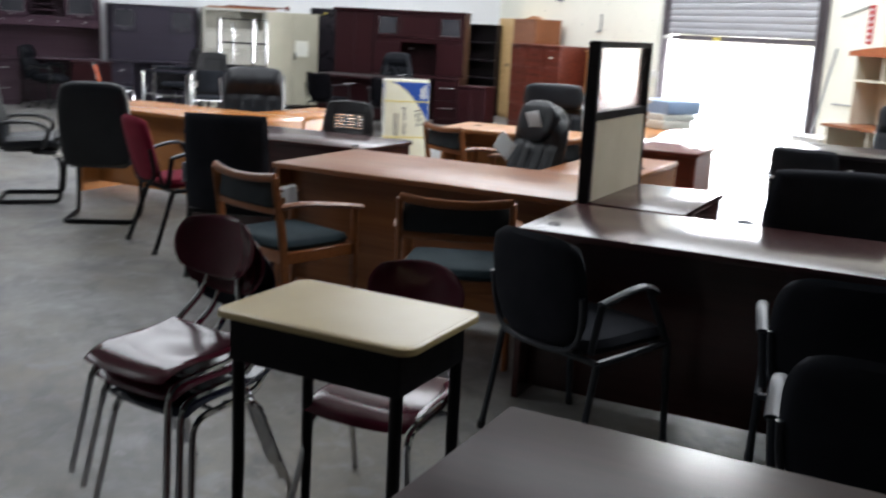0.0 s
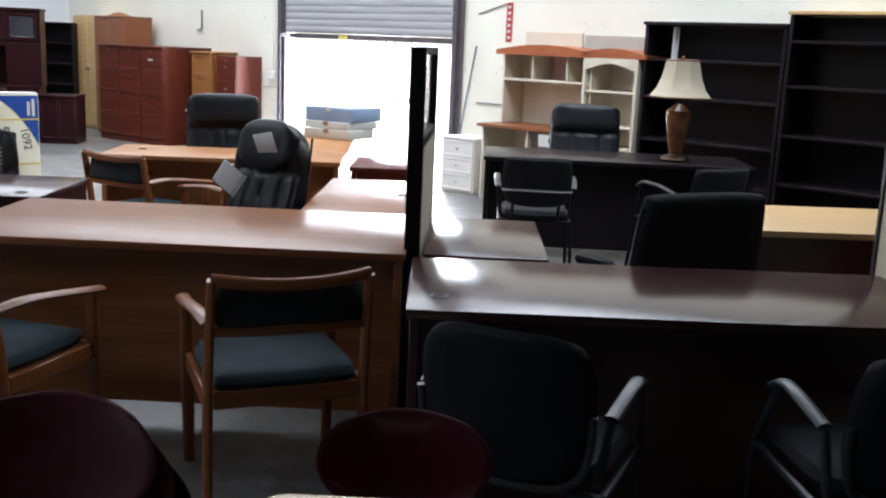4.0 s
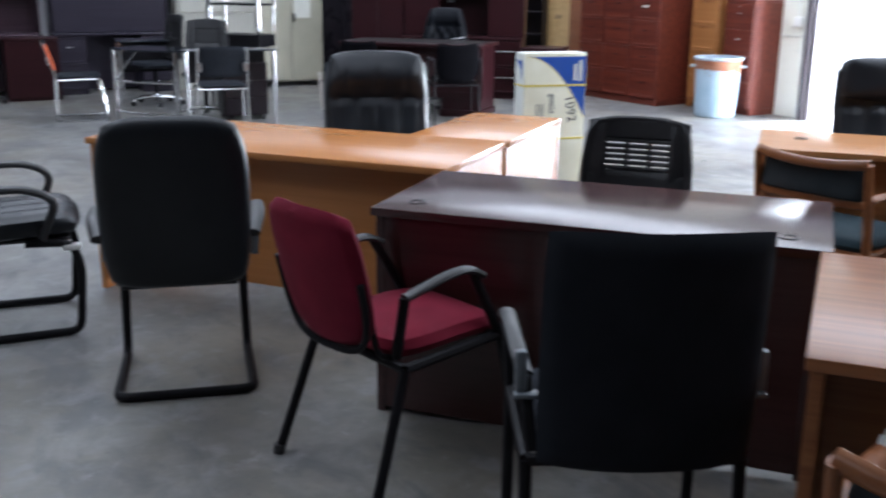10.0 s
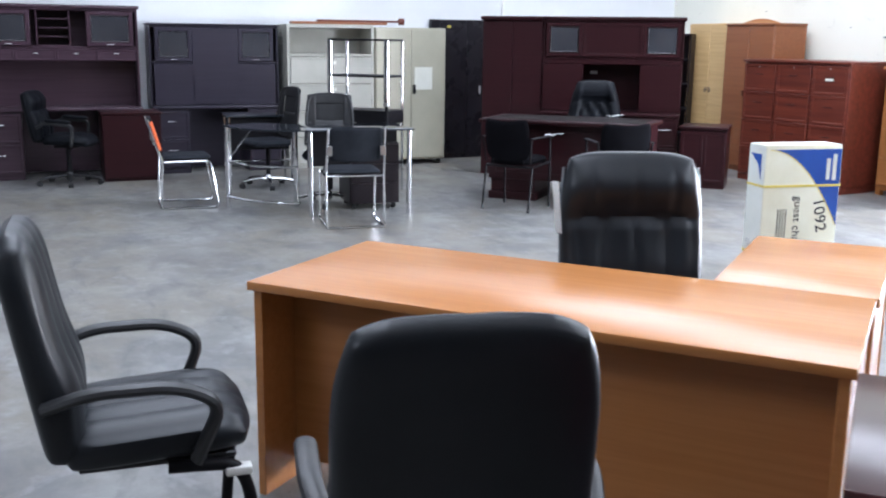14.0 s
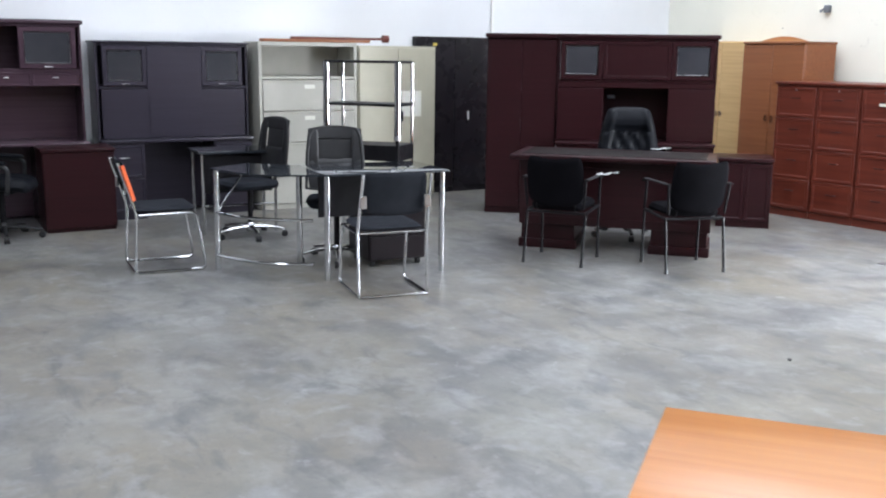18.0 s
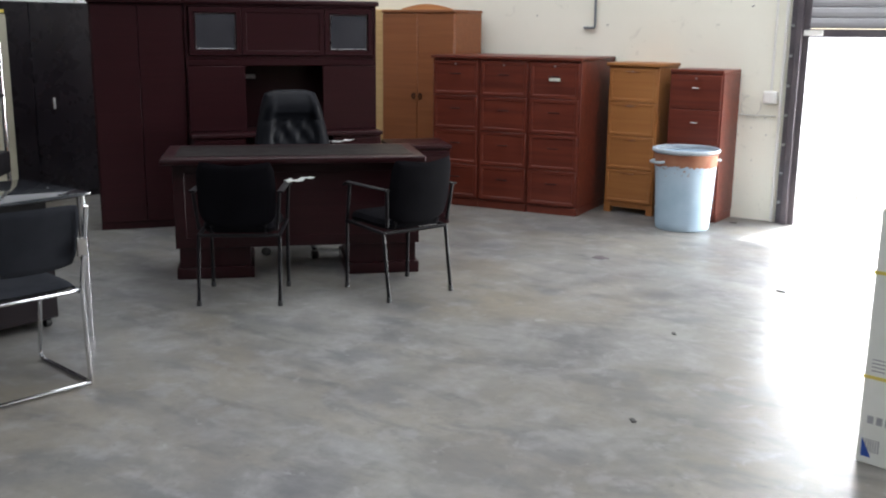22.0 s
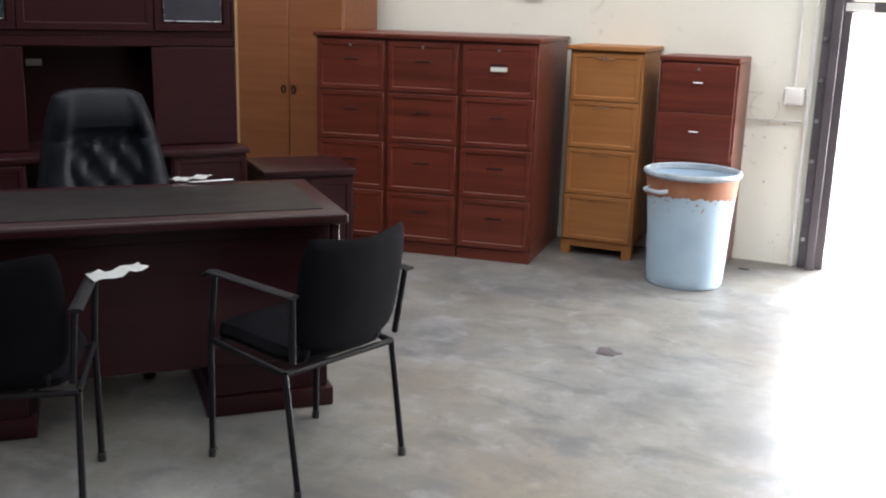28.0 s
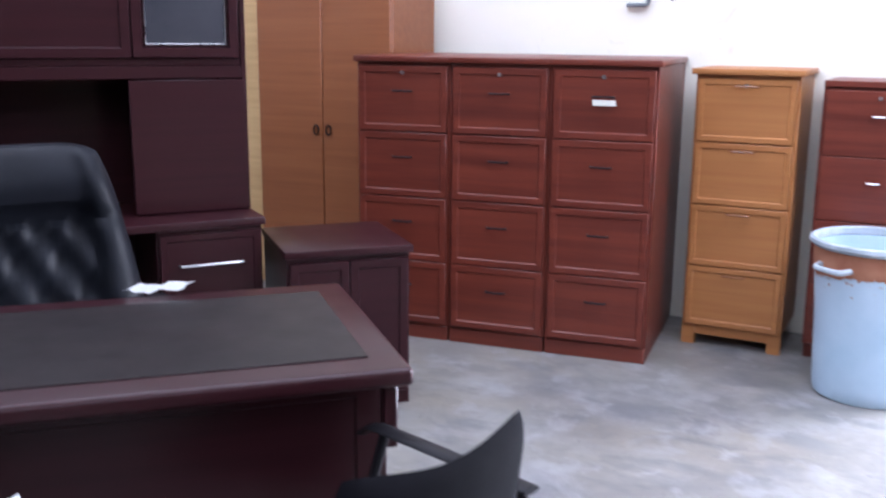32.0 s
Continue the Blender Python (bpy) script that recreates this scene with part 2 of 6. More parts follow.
TEAL_CLOTH = surface("slate_teal_cloth", (0.014, 0.028, 0.035), (0.022, 0.040, 0.049), 0.85, 0, 6, 450, 0.5, 0.001, sheen=0.06, spec=0.2)
RED_CLOTH = surface("crimson_cloth", (0.15, 0.0055, 0.021), (0.205, 0.010, 0.031), 0.85, 0, 6, 450, 0.5, 0.001, sheen=0.03, spec=0.2)
MAROON_SHELL = surface("maroon_plastic", (0.066, 0.0085, 0.019), (0.090, 0.013, 0.027), 0.17, 0, 5, 260, 0.05, 0.0006, 0.03, spec=0.55)
NAVY_SHELL = surface("navy_plastic", (0.010, 0.012, 0.024), (0.015, 0.018, 0.033), 0.16, 0, 5, 260, 0.05, 0.0006, 0.03, spec=0.45)
BLACK_PLASTIC = surface("black_plastic", (0.014, 0.014, 0.015), (0.024, 0.024, 0.026), 0.42, 0, 7, 300, 0.15)
GREY_PLASTIC = surface("grey_plastic", (0.13, 0.145, 0.16), (0.18, 0.20, 0.22), 0.40, 0, 7, 200, 0.1)
NAVY_METAL = surface("navy_enamel", (0.020, 0.024, 0.032), (0.028, 0.033, 0.043), 0.38, 0.1, 8, 120, 0.06)
BLACK_METAL = surface("black_enamel", (0.008, 0.0075, 0.009), (0.013, 0.012, 0.014), 0.45, 0.0, 9, 90, 0.05, spec=0.14)
CHROME = surface("chrome", (0.66, 0.67, 0.69), (0.74, 0.75, 0.77), 0.12, 1.0, 9, 60, 0.02, spread=0.06)
BRUSHED = surface("brushed_steel", (0.46, 0.46, 0.46), (0.58, 0.58, 0.58), 0.3, 1.0, 12, 200, 0.08)
BEIGE_STEEL = surface("beige_enamel", (0.42, 0.40, 0.31), (0.47, 0.45, 0.35), 0.42, 0, 3, 60, 0.06)
GREY_STEEL = surface("putty_enamel", (0.40, 0.39, 0.34), (0.46, 0.45, 0.40), 0.45, 0, 3, 60, 0.06)
CREAM = surface("cream_paint", (0.66, 0.60, 0.47), (0.72, 0.67, 0.55), 0.5, 0, 4, 60, 0.08)
WHITE_PAINT = surface("white_paint", (0.74, 0.73, 0.69), (0.80, 0.79, 0.76), 0.45, 0, 4, 60, 0.08)
PAPER = surface("paper", (0.70, 0.71, 0.70), (0.80, 0.80, 0.79), 0.8, 0, 8, 90, 0.1)
# thin paper lets light through
pnt = PAPER.node_tree
thin, both = pnt.nodes.new("ShaderNodeBsdfTranslucent"), pnt.nodes.new("ShaderNodeMixShader")
thin.inputs[0].default_value, both.inputs[0].default_value = (0.88, 0.90, 0.90, 1), 0.4
pnt.links.new(pnt.nodes["Principled BSDF"].outputs[0], both.inputs[1])
pnt.links.new(thin.outputs[0], both.inputs[2])
pnt.links.new(both.outputs[0], pnt.nodes["Material Output"].inputs[0])
INK = surface("dark_ink", (0.02, 0.02, 0.03), (0.05, 0.05, 0.06), 0.7)
CARD_WHITE = surface("white_card", (0.70, 0.70, 0.62), (0.78, 0.78, 0.71), 0.6, 0, 5, 80, 0.1)
CARD_CREAM = surface("cream_card", (0.70, 0.68, 0.52), (0.78, 0.77, 0.63), 0.6, 0, 5, 80, 0.1)
CARD_BLUE = surface("blue_card", (0.014, 0.065, 0.33), (0.020, 0.085, 0.40), 0.5, 0, 5, 80, 0.1)
CARD_BROWN = surface("brown_card", (0.33, 0.20, 0.11), (0.40, 0.26, 0.15), 0.8, 0, 5, 80, 0.2)
CARD_PALE = surface("pale_green_card", (0.70, 0.73, 0.68), (0.78, 0.80, 0.76), 0.55, 0, 7, 80, 0.1)
YELLOW_TAPE = surface("yellow_strap", (0.62, 0.50, 0.08), (0.72, 0.60, 0.14), 0.35)
BIN_BLUE = surface("pale_blue_plastic", (0.37, 0.50, 0.61), (0.47, 0.59, 0.69), 0.5, 0, 3.5, 90, 0.15)
RUST = surface("rust_band", (0.26, 0.09, 0.045), (0.36, 0.16, 0.09), 0.8, 0, 9, 70, 0.3)
TAN_TOP = surface("tan_hard_plastic", (0.52, 0.41, 0.20), (0.56, 0.45, 0.23), 0.26, 0, 3, 250, 0.02, spread=0.01)
TAN_RIM = surface("tan_rim", (0.54, 0.43, 0.22), (0.58, 0.47, 0.25), 0.24, 0, 3, 250, 0.02, spread=0.01)
SLAT_STEEL = surface("galvanised_slat", (0.40, 0.40, 0.42), (0.48, 0.48, 0.50), 0.42, 0.35, 3, 90, 0.08, stretch=(0.4, 3, 3))
JAMB_STEEL = surface("dark_jamb_steel", (0.085, 0.075, 0.085), (0.14, 0.12, 0.13), 0.5, 0.3, 4, 60, 0.15)
BEIGE_FELT = surface("oatmeal_fabric", (0.50, 0.44, 0.31), (0.56, 0.50, 0.37), 0.9, 0, 4, 500, 0.5, 0.001, sheen=0.1)
ORANGE_TRIM = surface("orange_wood_trim", (0.36, 0.10, 0.035), (0.46, 0.15, 0.06), 0.4, 0, 6, 40, 0.1, stretch=(1, 8, 8))
PINK_BOARD = surface("faded_pink_board", (0.50, 0.32, 0.28), (0.58, 0.40, 0.35), 0.7)
HOT_ORANGE = surface("bright_orange_tag", (0.85, 0.13, 0.04), (0.92, 0.18, 0.06), 0.5)
RED_SIGN = surface("red_sign", (0.42, 0.04, 0.04), (0.52, 0.07, 0.06), 0.45)
AMBER = surface("amber_glaze", (0.15, 0.055, 0.022), (0.28, 0.12, 0.05), 0.22, 0, 14, 40, 0.2)
SHADE = surface("cream_lampshade", (0.44, 0.39, 0.28), (0.50, 0.45, 0.34), 0.85, 0, 5, 200, 0.3)
DARK_GLASS = surface("smoked_glass", (0.020, 0.024, 0.030), (0.034, 0.038, 0.045), 0.06, 0, 3, 30, 0.01, spread=0.03, coat=0.4)
DOOR_GLASS = surface("cabinet_pane", (0.034, 0.034, 0.040), (0.05, 0.05, 0.057), 0.09, 0, 3, 30, 0.01, spread=0.03, coat=0.2)
DUSTY = glass("dusty_glass", (0.80, 0.74, 0.71), 0.16)
# Apron colour brightened so it throws more daylight in through the doorway
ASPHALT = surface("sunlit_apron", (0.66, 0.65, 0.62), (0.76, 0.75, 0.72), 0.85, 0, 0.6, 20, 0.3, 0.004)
ROOF_SHEET = surface("roof_sheet", (0.40, 0.40, 0.39), (0.46, 0.46, 0.45), 0.6, 0, 1.0, 30, 0.1)
# Darkened so bars and stems show against the bright doorway
FENCE = surface("dark_bar_and_stem", (0.09, 0.08, 0.075), (0.14, 0.125, 0.115), 0.8)


# ---- shaping helpers ----
def slab(bm, lo, hi, bev=0.003, seg=1, m=None):
    lo, hi = Vector(lo), Vector(hi)
    mat = Matrix.Translation((lo + hi) / 2) @ Matrix.Diagonal((*(hi - lo), 1))
    vs = bmesh.ops.create_cube(bm, size=1, matrix=mat)["verts"]
    if bev:
        es = list({e for v in vs for e in v.link_edges})
        vs = bmesh.ops.bevel(bm, geom=es, offset=bev, segments=seg, profile=0.5, affect="EDGES")["verts"]
    if m is not None:
        bmesh.ops.transform(bm, matrix=m, verts=list(set(vs)))
    return bm


def rounded(points, radius, seg=5):
    """A polyline with its inner corners turned into arcs."""
    pts = [Vector(p) for p in points]
    out = [pts[0]]
    for a, b, c in zip(pts, pts[1:], pts[2:]):
        u, v = (a - b), (c - b)
        r = min(radius, u.length * 0.48, v.length * 0.48)
        p, q = b + u.normalized() * r, b + v.normalized() * r
        for i in range(seg + 1):
            s = i / seg
            out.append((1 - s) ** 2 * p + 2 * s * (1 - s) * b + s * s * q)
    return out + [pts[-1]]


def tube(bm, points, r, n=8, closed=False, flat=1.0, up=(0, 0, 1)):
    """A round (or flattened) bar along a polyline."""
    pts = [Vector(p) for p in points]
    cnt = len(pts)
    rings, prev = [], None
    for i, p in enumerate(pts):
        a = pts[(i - 1) % cnt] if closed or i else p
        b = pts[(i + 1) % cnt] if closed or i < cnt - 1 else p
        t = (b - a).normalized()
        ref = prev if prev is not None else Vector(up)
        side = t.cross(ref)
        if side.length < 1e-4:
            side = t.cross(Vector((1, 0.3, 0.2)))
        side.normalize()
        nor = side.cross(t).normalized()
        prev = nor
        rr = r[i] if isinstance(r, (list, tuple)) else r
        rings.append([bm.verts.new(p + side * (math.cos(k * math.tau / n) * rr) + nor * (math.sin(k * math.tau / n) * rr * flat)) for k in range(n)])
    span = range(cnt if closed else cnt - 1)
    for i in span:
        x, y = rings[i], rings[(i + 1) % cnt]
        for k in range(n):
            bm.faces.new((x[k], x[(k + 1) % n], y[(k + 1) % n], y[k]))
    if not closed:
        bm.faces.new(rings[0][::-1])
        bm.faces.new(rings[-1])
    return bm


def lathe(bm, profile, n=28, cap0=True, cap1=True):
    rings = [[bm.verts.new((r * math.cos(k * math.tau / n), r * math.sin(k * math.tau / n), z)) for k in range(n)] for r, z in profile]
    for x, y in zip(rings, rings[1:]):
        for k in range(n):
            bm.faces.new((x[k], x[(k + 1) % n], y[(k + 1) % n], y[k]))
    if cap0:
        bm.faces.new(rings[0][::-1])
    if cap1:
        bm.faces.new(rings[-1])
    return bm


def pad(bm, w, h, t, m=None, round_=0.5, n=12, puff=0.35, shape=None):
    """A cushion in the local xy plane, thickness along z; shape(u, v, p) may bend the point p, with u and v from -1 to 1."""
    def point(u, v, side):
        x = u * w / 2 * math.sqrt(max(1 - round_ * 0.5 * v ** 4, 0))
        y = v * h / 2 * math.sqrt(max(1 - round_ * 0.5 * u ** 4, 0))
        e = max(abs(u), abs(v))
        z = t / 2 * ((1 - puff) * (1 - e ** 14) ** 0.5 + puff * math.sqrt(max(1 - e ** 3, 0)))
        p = Vector((x, y, z * side))
        return shape(u, v, p) if shape else p

    grid = {}
    for side in (1, -1):
        for i in range(n + 1):
            for j in range(n + 1):
                rim = i in (0, n) or j in (0, n)
                if rim and side == -1:
                    grid[side, i, j] = grid[1, i, j]
                    continue
                u, v = -math.cos(math.pi * i / n) * 0.5 + (2 * i / n - 1) * 0.5, -math.cos(math.pi * j / n) * 0.5 + (2 * j / n - 1) * 0.5
                p = point(u, v, side)
                grid[side, i, j] = bm.verts.new(m @ p if m is not None else p)
    for side in (1, -1):
        for i in range(n):
            for j in range(n):
                q = [grid[side, i, j], grid[side, i + 1, j], grid[side, i + 1, j + 1], grid[side, i, j + 1]]
                bm.faces.new(q if side == 1 else q[::-1])
    return bm


def strip(bm, outline, depth, m=None):
    """A flat plate: an outline in the local xy plane, given its depth along z."""
    lo = [bm.verts.new((x, y, 0)) for x, y in outline]
    hi = [bm.verts.new((x, y, depth)) for x, y in outline]
    k = len(outline)
    bm.faces.new(lo[::-1]), bm.faces.new(hi)
    for i in range(k):
        bm.faces.new((lo[i], lo[(i + 1) % k], hi[(i + 1) % k], hi[i]))
    if m is not None:
        bmesh.ops.transform(bm, matrix=m, verts=lo + hi)
    return bm


def finish(name, bm, material):
    bmesh.ops.recalc_face_normals(bm, faces=bm.faces)
    me = bpy.data.meshes.new(name)
    bm.to_mesh(me)
    bm.free()
    me.materials.append(material)
    me.shade_smooth()
    me.set_sharp_from_angle(angle=radians(38))
    return me


def part(name, bm, material, parent, label=""):
    ob = new(name, finish(name, bm, material))
    ob.parent = parent
    if label:
        ob["label"] = label
    return ob


def thing(name, label, category, x=0, y=0, z=0, yaw=0, group=""):
    ob = new(name)
    ob.empty_display_size = 0.1
    ob.matrix_world = pose(x, y, z, 0, 0, yaw)
    return tagged(ob, label, category, group)


def structure(name, bm, material, label, category, m=None):
    ob = new(name, finish(name, bm, material))
    if m is not None:
        ob.matrix_world = m
    return tagged(ob, label, category, kind="structure")


def box(lo, hi, bev=0.003, seg=1):
    return slab(bmesh.new(), lo, hi, bev, seg)


def text_mesh(body, size, depth=0.0006):
    cu = bpy.data.curves.new("lettering", "FONT")
    cu.body, cu.size, cu.extrude, cu.align_x, cu.align_y = body, size, depth, "CENTER", "CENTER"
    ob = bpy.data.objects.new("lettering", cu)
    scene.collection.objects.link(ob)
    bpy.context.view_layer.update()
    me = bpy.data.meshes.new_from_object(ob.evaluated_get(bpy.context.evaluated_depsgraph_get()))
    bpy.data.objects.remove(ob)
    bpy.data.curves.remove(cu)
    return me


# ---- structure ----
# floor inside and the apron outside, one level sheet to the horizon
structure("floor", box((-0.2, -ROOM_B - 0.2, -0.3), (ROOM_A + 0.2, 0.2, 0), 0), CONCRETE, "worn grey stained concrete warehouse floor", "floor", ROOM)
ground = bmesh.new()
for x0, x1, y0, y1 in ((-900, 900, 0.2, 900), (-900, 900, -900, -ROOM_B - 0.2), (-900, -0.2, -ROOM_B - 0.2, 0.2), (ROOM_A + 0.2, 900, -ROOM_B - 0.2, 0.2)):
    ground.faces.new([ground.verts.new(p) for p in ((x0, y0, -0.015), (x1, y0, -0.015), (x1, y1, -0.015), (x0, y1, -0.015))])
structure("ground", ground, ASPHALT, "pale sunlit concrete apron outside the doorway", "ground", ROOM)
wall = bmesh.new()
slab(wall, (-0.2, 0, 0), (DOOR_A0, 0.2, ROOM_H), 0)
slab(wall, (DOOR_A1, 0, 0), (ROOM_A + 0.2, 0.2, ROOM_H), 0)
slab(wall, (DOOR_A0, 0, DOOR_H), (DOOR_A1, 0.2, ROOM_H), 0)
structure("wall_door_side", wall, WALL_PAINT, "white painted masonry wall with scuffs and stains", "wall", ROOM)
structure("wall_back", box((-0.2, -ROOM_B - 0.2, 0), (0, 0, ROOM_H), 0), WALL_BOARD, "plain white board wall behind the hutches", "wall", ROOM)
# Unseen closing walls, coloured grey to cut the light bounced back
structure("wall_left", box((0, -ROOM_B - 0.2, 0), (ROOM_A, -ROOM_B, ROOM_H), 0), DIM_WALL, "unseen grey closing wall, darkened to cut bounced light", "wall", ROOM)
structure("wall_front", box((ROOM_A, -ROOM_B - 0.2, 0), (ROOM_A + 0.2, 0, ROOM_H), 0), DIM_WALL, "unseen grey closing wall, darkened to cut bounced light", "wall", ROOM)
roof = bmesh.new()
cuts_a = sorted({-0.2, ROOM_A + 0.2, *(s[0] - LAMP_HALF_A for s in FILL_LAMPS), *(s[0] + LAMP_HALF_A for s in FILL_LAMPS)})
cuts_b = sorted({-0.2, ROOM_B + 0.2, *(s[1] - LAMP_HALF_B for s in FILL_LAMPS), *(s[1] + LAMP_HALF_B for s in FILL_LAMPS)})
for a0, a1 in zip(cuts_a, cuts_a[1:]):
    for b0, b1 in zip(cuts_b, cuts_b[1:]):
        if not any(abs((a0 + a1) / 2 - sa) < LAMP_HALF_A and abs((b0 + b1) / 2 - sb) < LAMP_HALF_B for sa, sb in FILL_LAMPS):
            slab(roof, (a0, -b1, ROOM_H), (a1, -b0, ROOM_H + 0.1), 0)
structure("ceiling", roof, ROOF_SHEET, "unseen pale roof with openings for the added fill lamps", "ceiling", ROOM)
# opaque covers that close the roof above the added lamps
for k, (sa, sb) in enumerate(FILL_LAMPS):
    structure("skylight_%d" % (k + 1), box((sa - LAMP_HALF_A - 0.05, -sb - LAMP_HALF_B - 0.05, ROOM_H + 0.101), (sa + LAMP_HALF_A + 0.05, -sb + LAMP_HALF_B + 0.05, ROOM_H + 0.13), 0), WHITE_PAINT, "opaque white cover over an added fill lamp", "skylight", ROOM)

# roller door
for nm, a0, a1 in (("door_jamb_1", DOOR_A0 - 0.06, DOOR_A0 + 0.09), ("door_jamb_2", DOOR_A1 - 0.09, DOOR_A1 + 0.06)):
    jamb = bmesh.new()
    slab(jamb, (a0, -0.045, 0), (a1, -0.003, DOOR_H + 0.5), 0.004)
    slab(jamb, (a0 + 0.05, -0.085, 0), (a1 - 0.05, -0.045, DOOR_H + 0.5), 0.004)
    jm = structure(nm, jamb, JAMB_STEEL, "dark steel roller door guide bolted to the wall", "door jamb", ROOM)
    for k in range(14):
        part("bolt", tube(bmesh.new(), [((a0 + a1) / 2 - 0.055, -0.045, 0.18 + 0.24 * k), ((a0 + a1) / 2 - 0.055, -0.062, 0.18 + 0.24 * k)], 0.013, 6), BRUSHED, jm)
door = tagged(new("roller_door"), "grey steel roller door rolled part way up", "roller door", kind="structure")
door.matrix_world = ROOM
slat = bmesh.new()
prof = [(0.0, 0.0), (-0.012, 0.012), (-0.016, 0.04), (-0.012, 0.070), (0.001, 0.0835)]
for (y0, z0), (y1, z1) in zip(prof, prof[1:]):
    quad = [(DOOR_A0 + 0.02, y0, z0), (DOOR_A1 - 0.02, y0, z0), (DOOR_A1 - 0.02, y1, z1), (DOOR_A0 + 0.02, y1, z1)]
    slat.faces.new([slat.verts.new(p) for p in quad])
    slat.faces.new([slat.verts.new((p[0], p[1] + 0.004, p[2])) for p in quad[::-1]])
slat_mesh = finish("slat", slat, SLAT_STEEL)
for k in range(20):
    s = new("slat", slat_mesh)
    s.parent, s.location = door, (0, -0.02, DOOR_OPEN + 0.07 + 0.082 * k)
part("bottom_bar", box((DOOR_A0 + 0.03, -0.05, DOOR_OPEN), (DOOR_A1 - 0.03, 0.0, DOOR_OPEN + 0.065), 0.006), JAMB_STEEL, door)
part("lift_handle", box((DOOR_A0 + 1.15, -0.064, DOOR_OPEN + 0.012), (DOOR_A0 + 1.3, -0.05, DOOR_OPEN + 0.05), 0.004), YELLOW_TAPE, door, "small yellow lift handle")
part("end_lock", box((DOOR_A0 + 0.05, -0.075, DOOR_OPEN + 0.01), (DOOR_A0 + 0.2, -0.05, DOOR_OPEN + 0.055), 0.004), WHITE_PAINT, door, "pale end lock")
part("hood", box((DOOR_A0 - 0.05, -0.32, DOOR_H + 0.05), (DOOR_A1 + 0.05, -0.05, DOOR_H + 0.42), 0.02), SLAT_STEEL, door)


# ---- furniture kinds ----
def grommet(parent, x, y, z):
    bm = lathe(bmesh.new(), [(0.030, -0.004), (0.030, 0.003), (0.026, 0.004), (0.022, 0.0015), (0.022, -0.004)], 18)
    bmesh.ops.translate(bm, verts=bm.verts, vec=(x, y, z))
    part("grommet", bm, BLACK_PLASTIC, parent)


def desk(label, x, y, yaw, w, d, top_mat, body_mat, ret=None, grommets=(), h=0.745, set_back=0.16, pedestals=(), group="", foot=0.07):
    """A panel desk; origin at the corner of the top on the visitor's side, the top reaching +x and +y. ret: x0, x1, length of a return."""
    t = thing("desk", label, "desk", x, y, 0, yaw, group)
    part("desktop", box((0, 0, h - 0.03), (w, d, h), 0.004, 2), top_mat, t)
    for px in (0.012, w - 0.042):
        part("end_panel", box((px, 0.02, 0), (px + 0.03, d - (0.0005 if ret and px > w / 2 else 0.02), h - 0.0305), 0.002), body_mat, t)
    part("modesty_panel", box((0.0425, set_back, foot), (w - 0.0425, set_back + 0.02, h - 0.031), 0.002), body_mat, t)
    for px in pedestals:
        p = part("pedestal", box((px, d - 0.5, 0.02), (px + 0.4, d - 0.03, h - 0.032), 0.002), body_mat, t)
        for k in range(3):
            z0 = 0.04 + 0.22 * k
            dr = part("drawer", box((px + 0.008, d - 0.03, z0), (px + 0.392, d - 0.012, z0 + 0.212), 0.003), body_mat, p)
    if ret:
        x0, x1, ln = ret
        part("return_top", box((x0, d + 0.001, h - 0.03), (x1, d + ln, h), 0.004, 2), top_mat, t)
        part("return_end_panel", box((x0 + 0.02, d + ln - 0.045, 0), (x1 - 0.004, d + ln - 0.008, h - 0.0305), 0.002), body_mat, t)
        part("return_side_panel", box((x1 - 0.03, d + 0.0005, 0.01), (x1 - 0.010, d + ln - 0.0455, h - 0.0305), 0.002), body_mat, t)
    for gx, gy in grommets:
        grommet(t, gx, gy, h)
    return t


def bar_pull(parent, x, y, z, w, mat=BRUSHED):
    pts = rounded([(x - w / 2, y, z), (x - w / 2, y - 0.024, z), (x + w / 2, y - 0.024, z), (x + w / 2, y, z)], 0.012, 3)
    part("handle", tube(bmesh.new(), pts, 0.0045, 6), mat, parent)


def sunk_panel(bm, rail, step=0.006, depth=0.005):
    """Sink the middle of the broad face that looks along -y, leaving a frame of the given width."""
    bm.normal_update()
    face = max((f for f in bm.faces if f.normal.y < -0.9), key=lambda f: f.calc_area())
    bmesh.ops.inset_individual(bm, faces=[face], thickness=rail)
    bmesh.ops.inset_individual(bm, faces=[face], thickness=step, depth=-depth)


def framed_front(name, parent, x0, x1, z0, z1, y, mat, rail=0.035, handle=0.10, handle_mat=BRUSHED, lock=False, high=False):
    """A drawer front or door with a sunk panel, on the plane y, facing -y."""
    bm = slab(bmesh.new(), (x0, y - 0.018, z0), (x1, y, z1), 0.003)
    if rail > 0.015:
        sunk_panel(bm, rail)
    dr = part(name, bm, mat, parent)
    if handle:
        bar_pull(dr, (x0 + x1) / 2, y - (0.010 if not high else 0.018), (z0 + z1) / 2 + (z1 - z0) * 0.12 if not high else z1 - 0.032, handle, handle_mat)
    if lock:
        part("lock", tube(bmesh.new(), [((x0 + x1) / 2, y - 0.016, z1 - 0.03), ((x0 + x1) / 2, y - 0.023, z1 - 0.03)], 0.009, 10), BRUSHED, dr)
    return dr


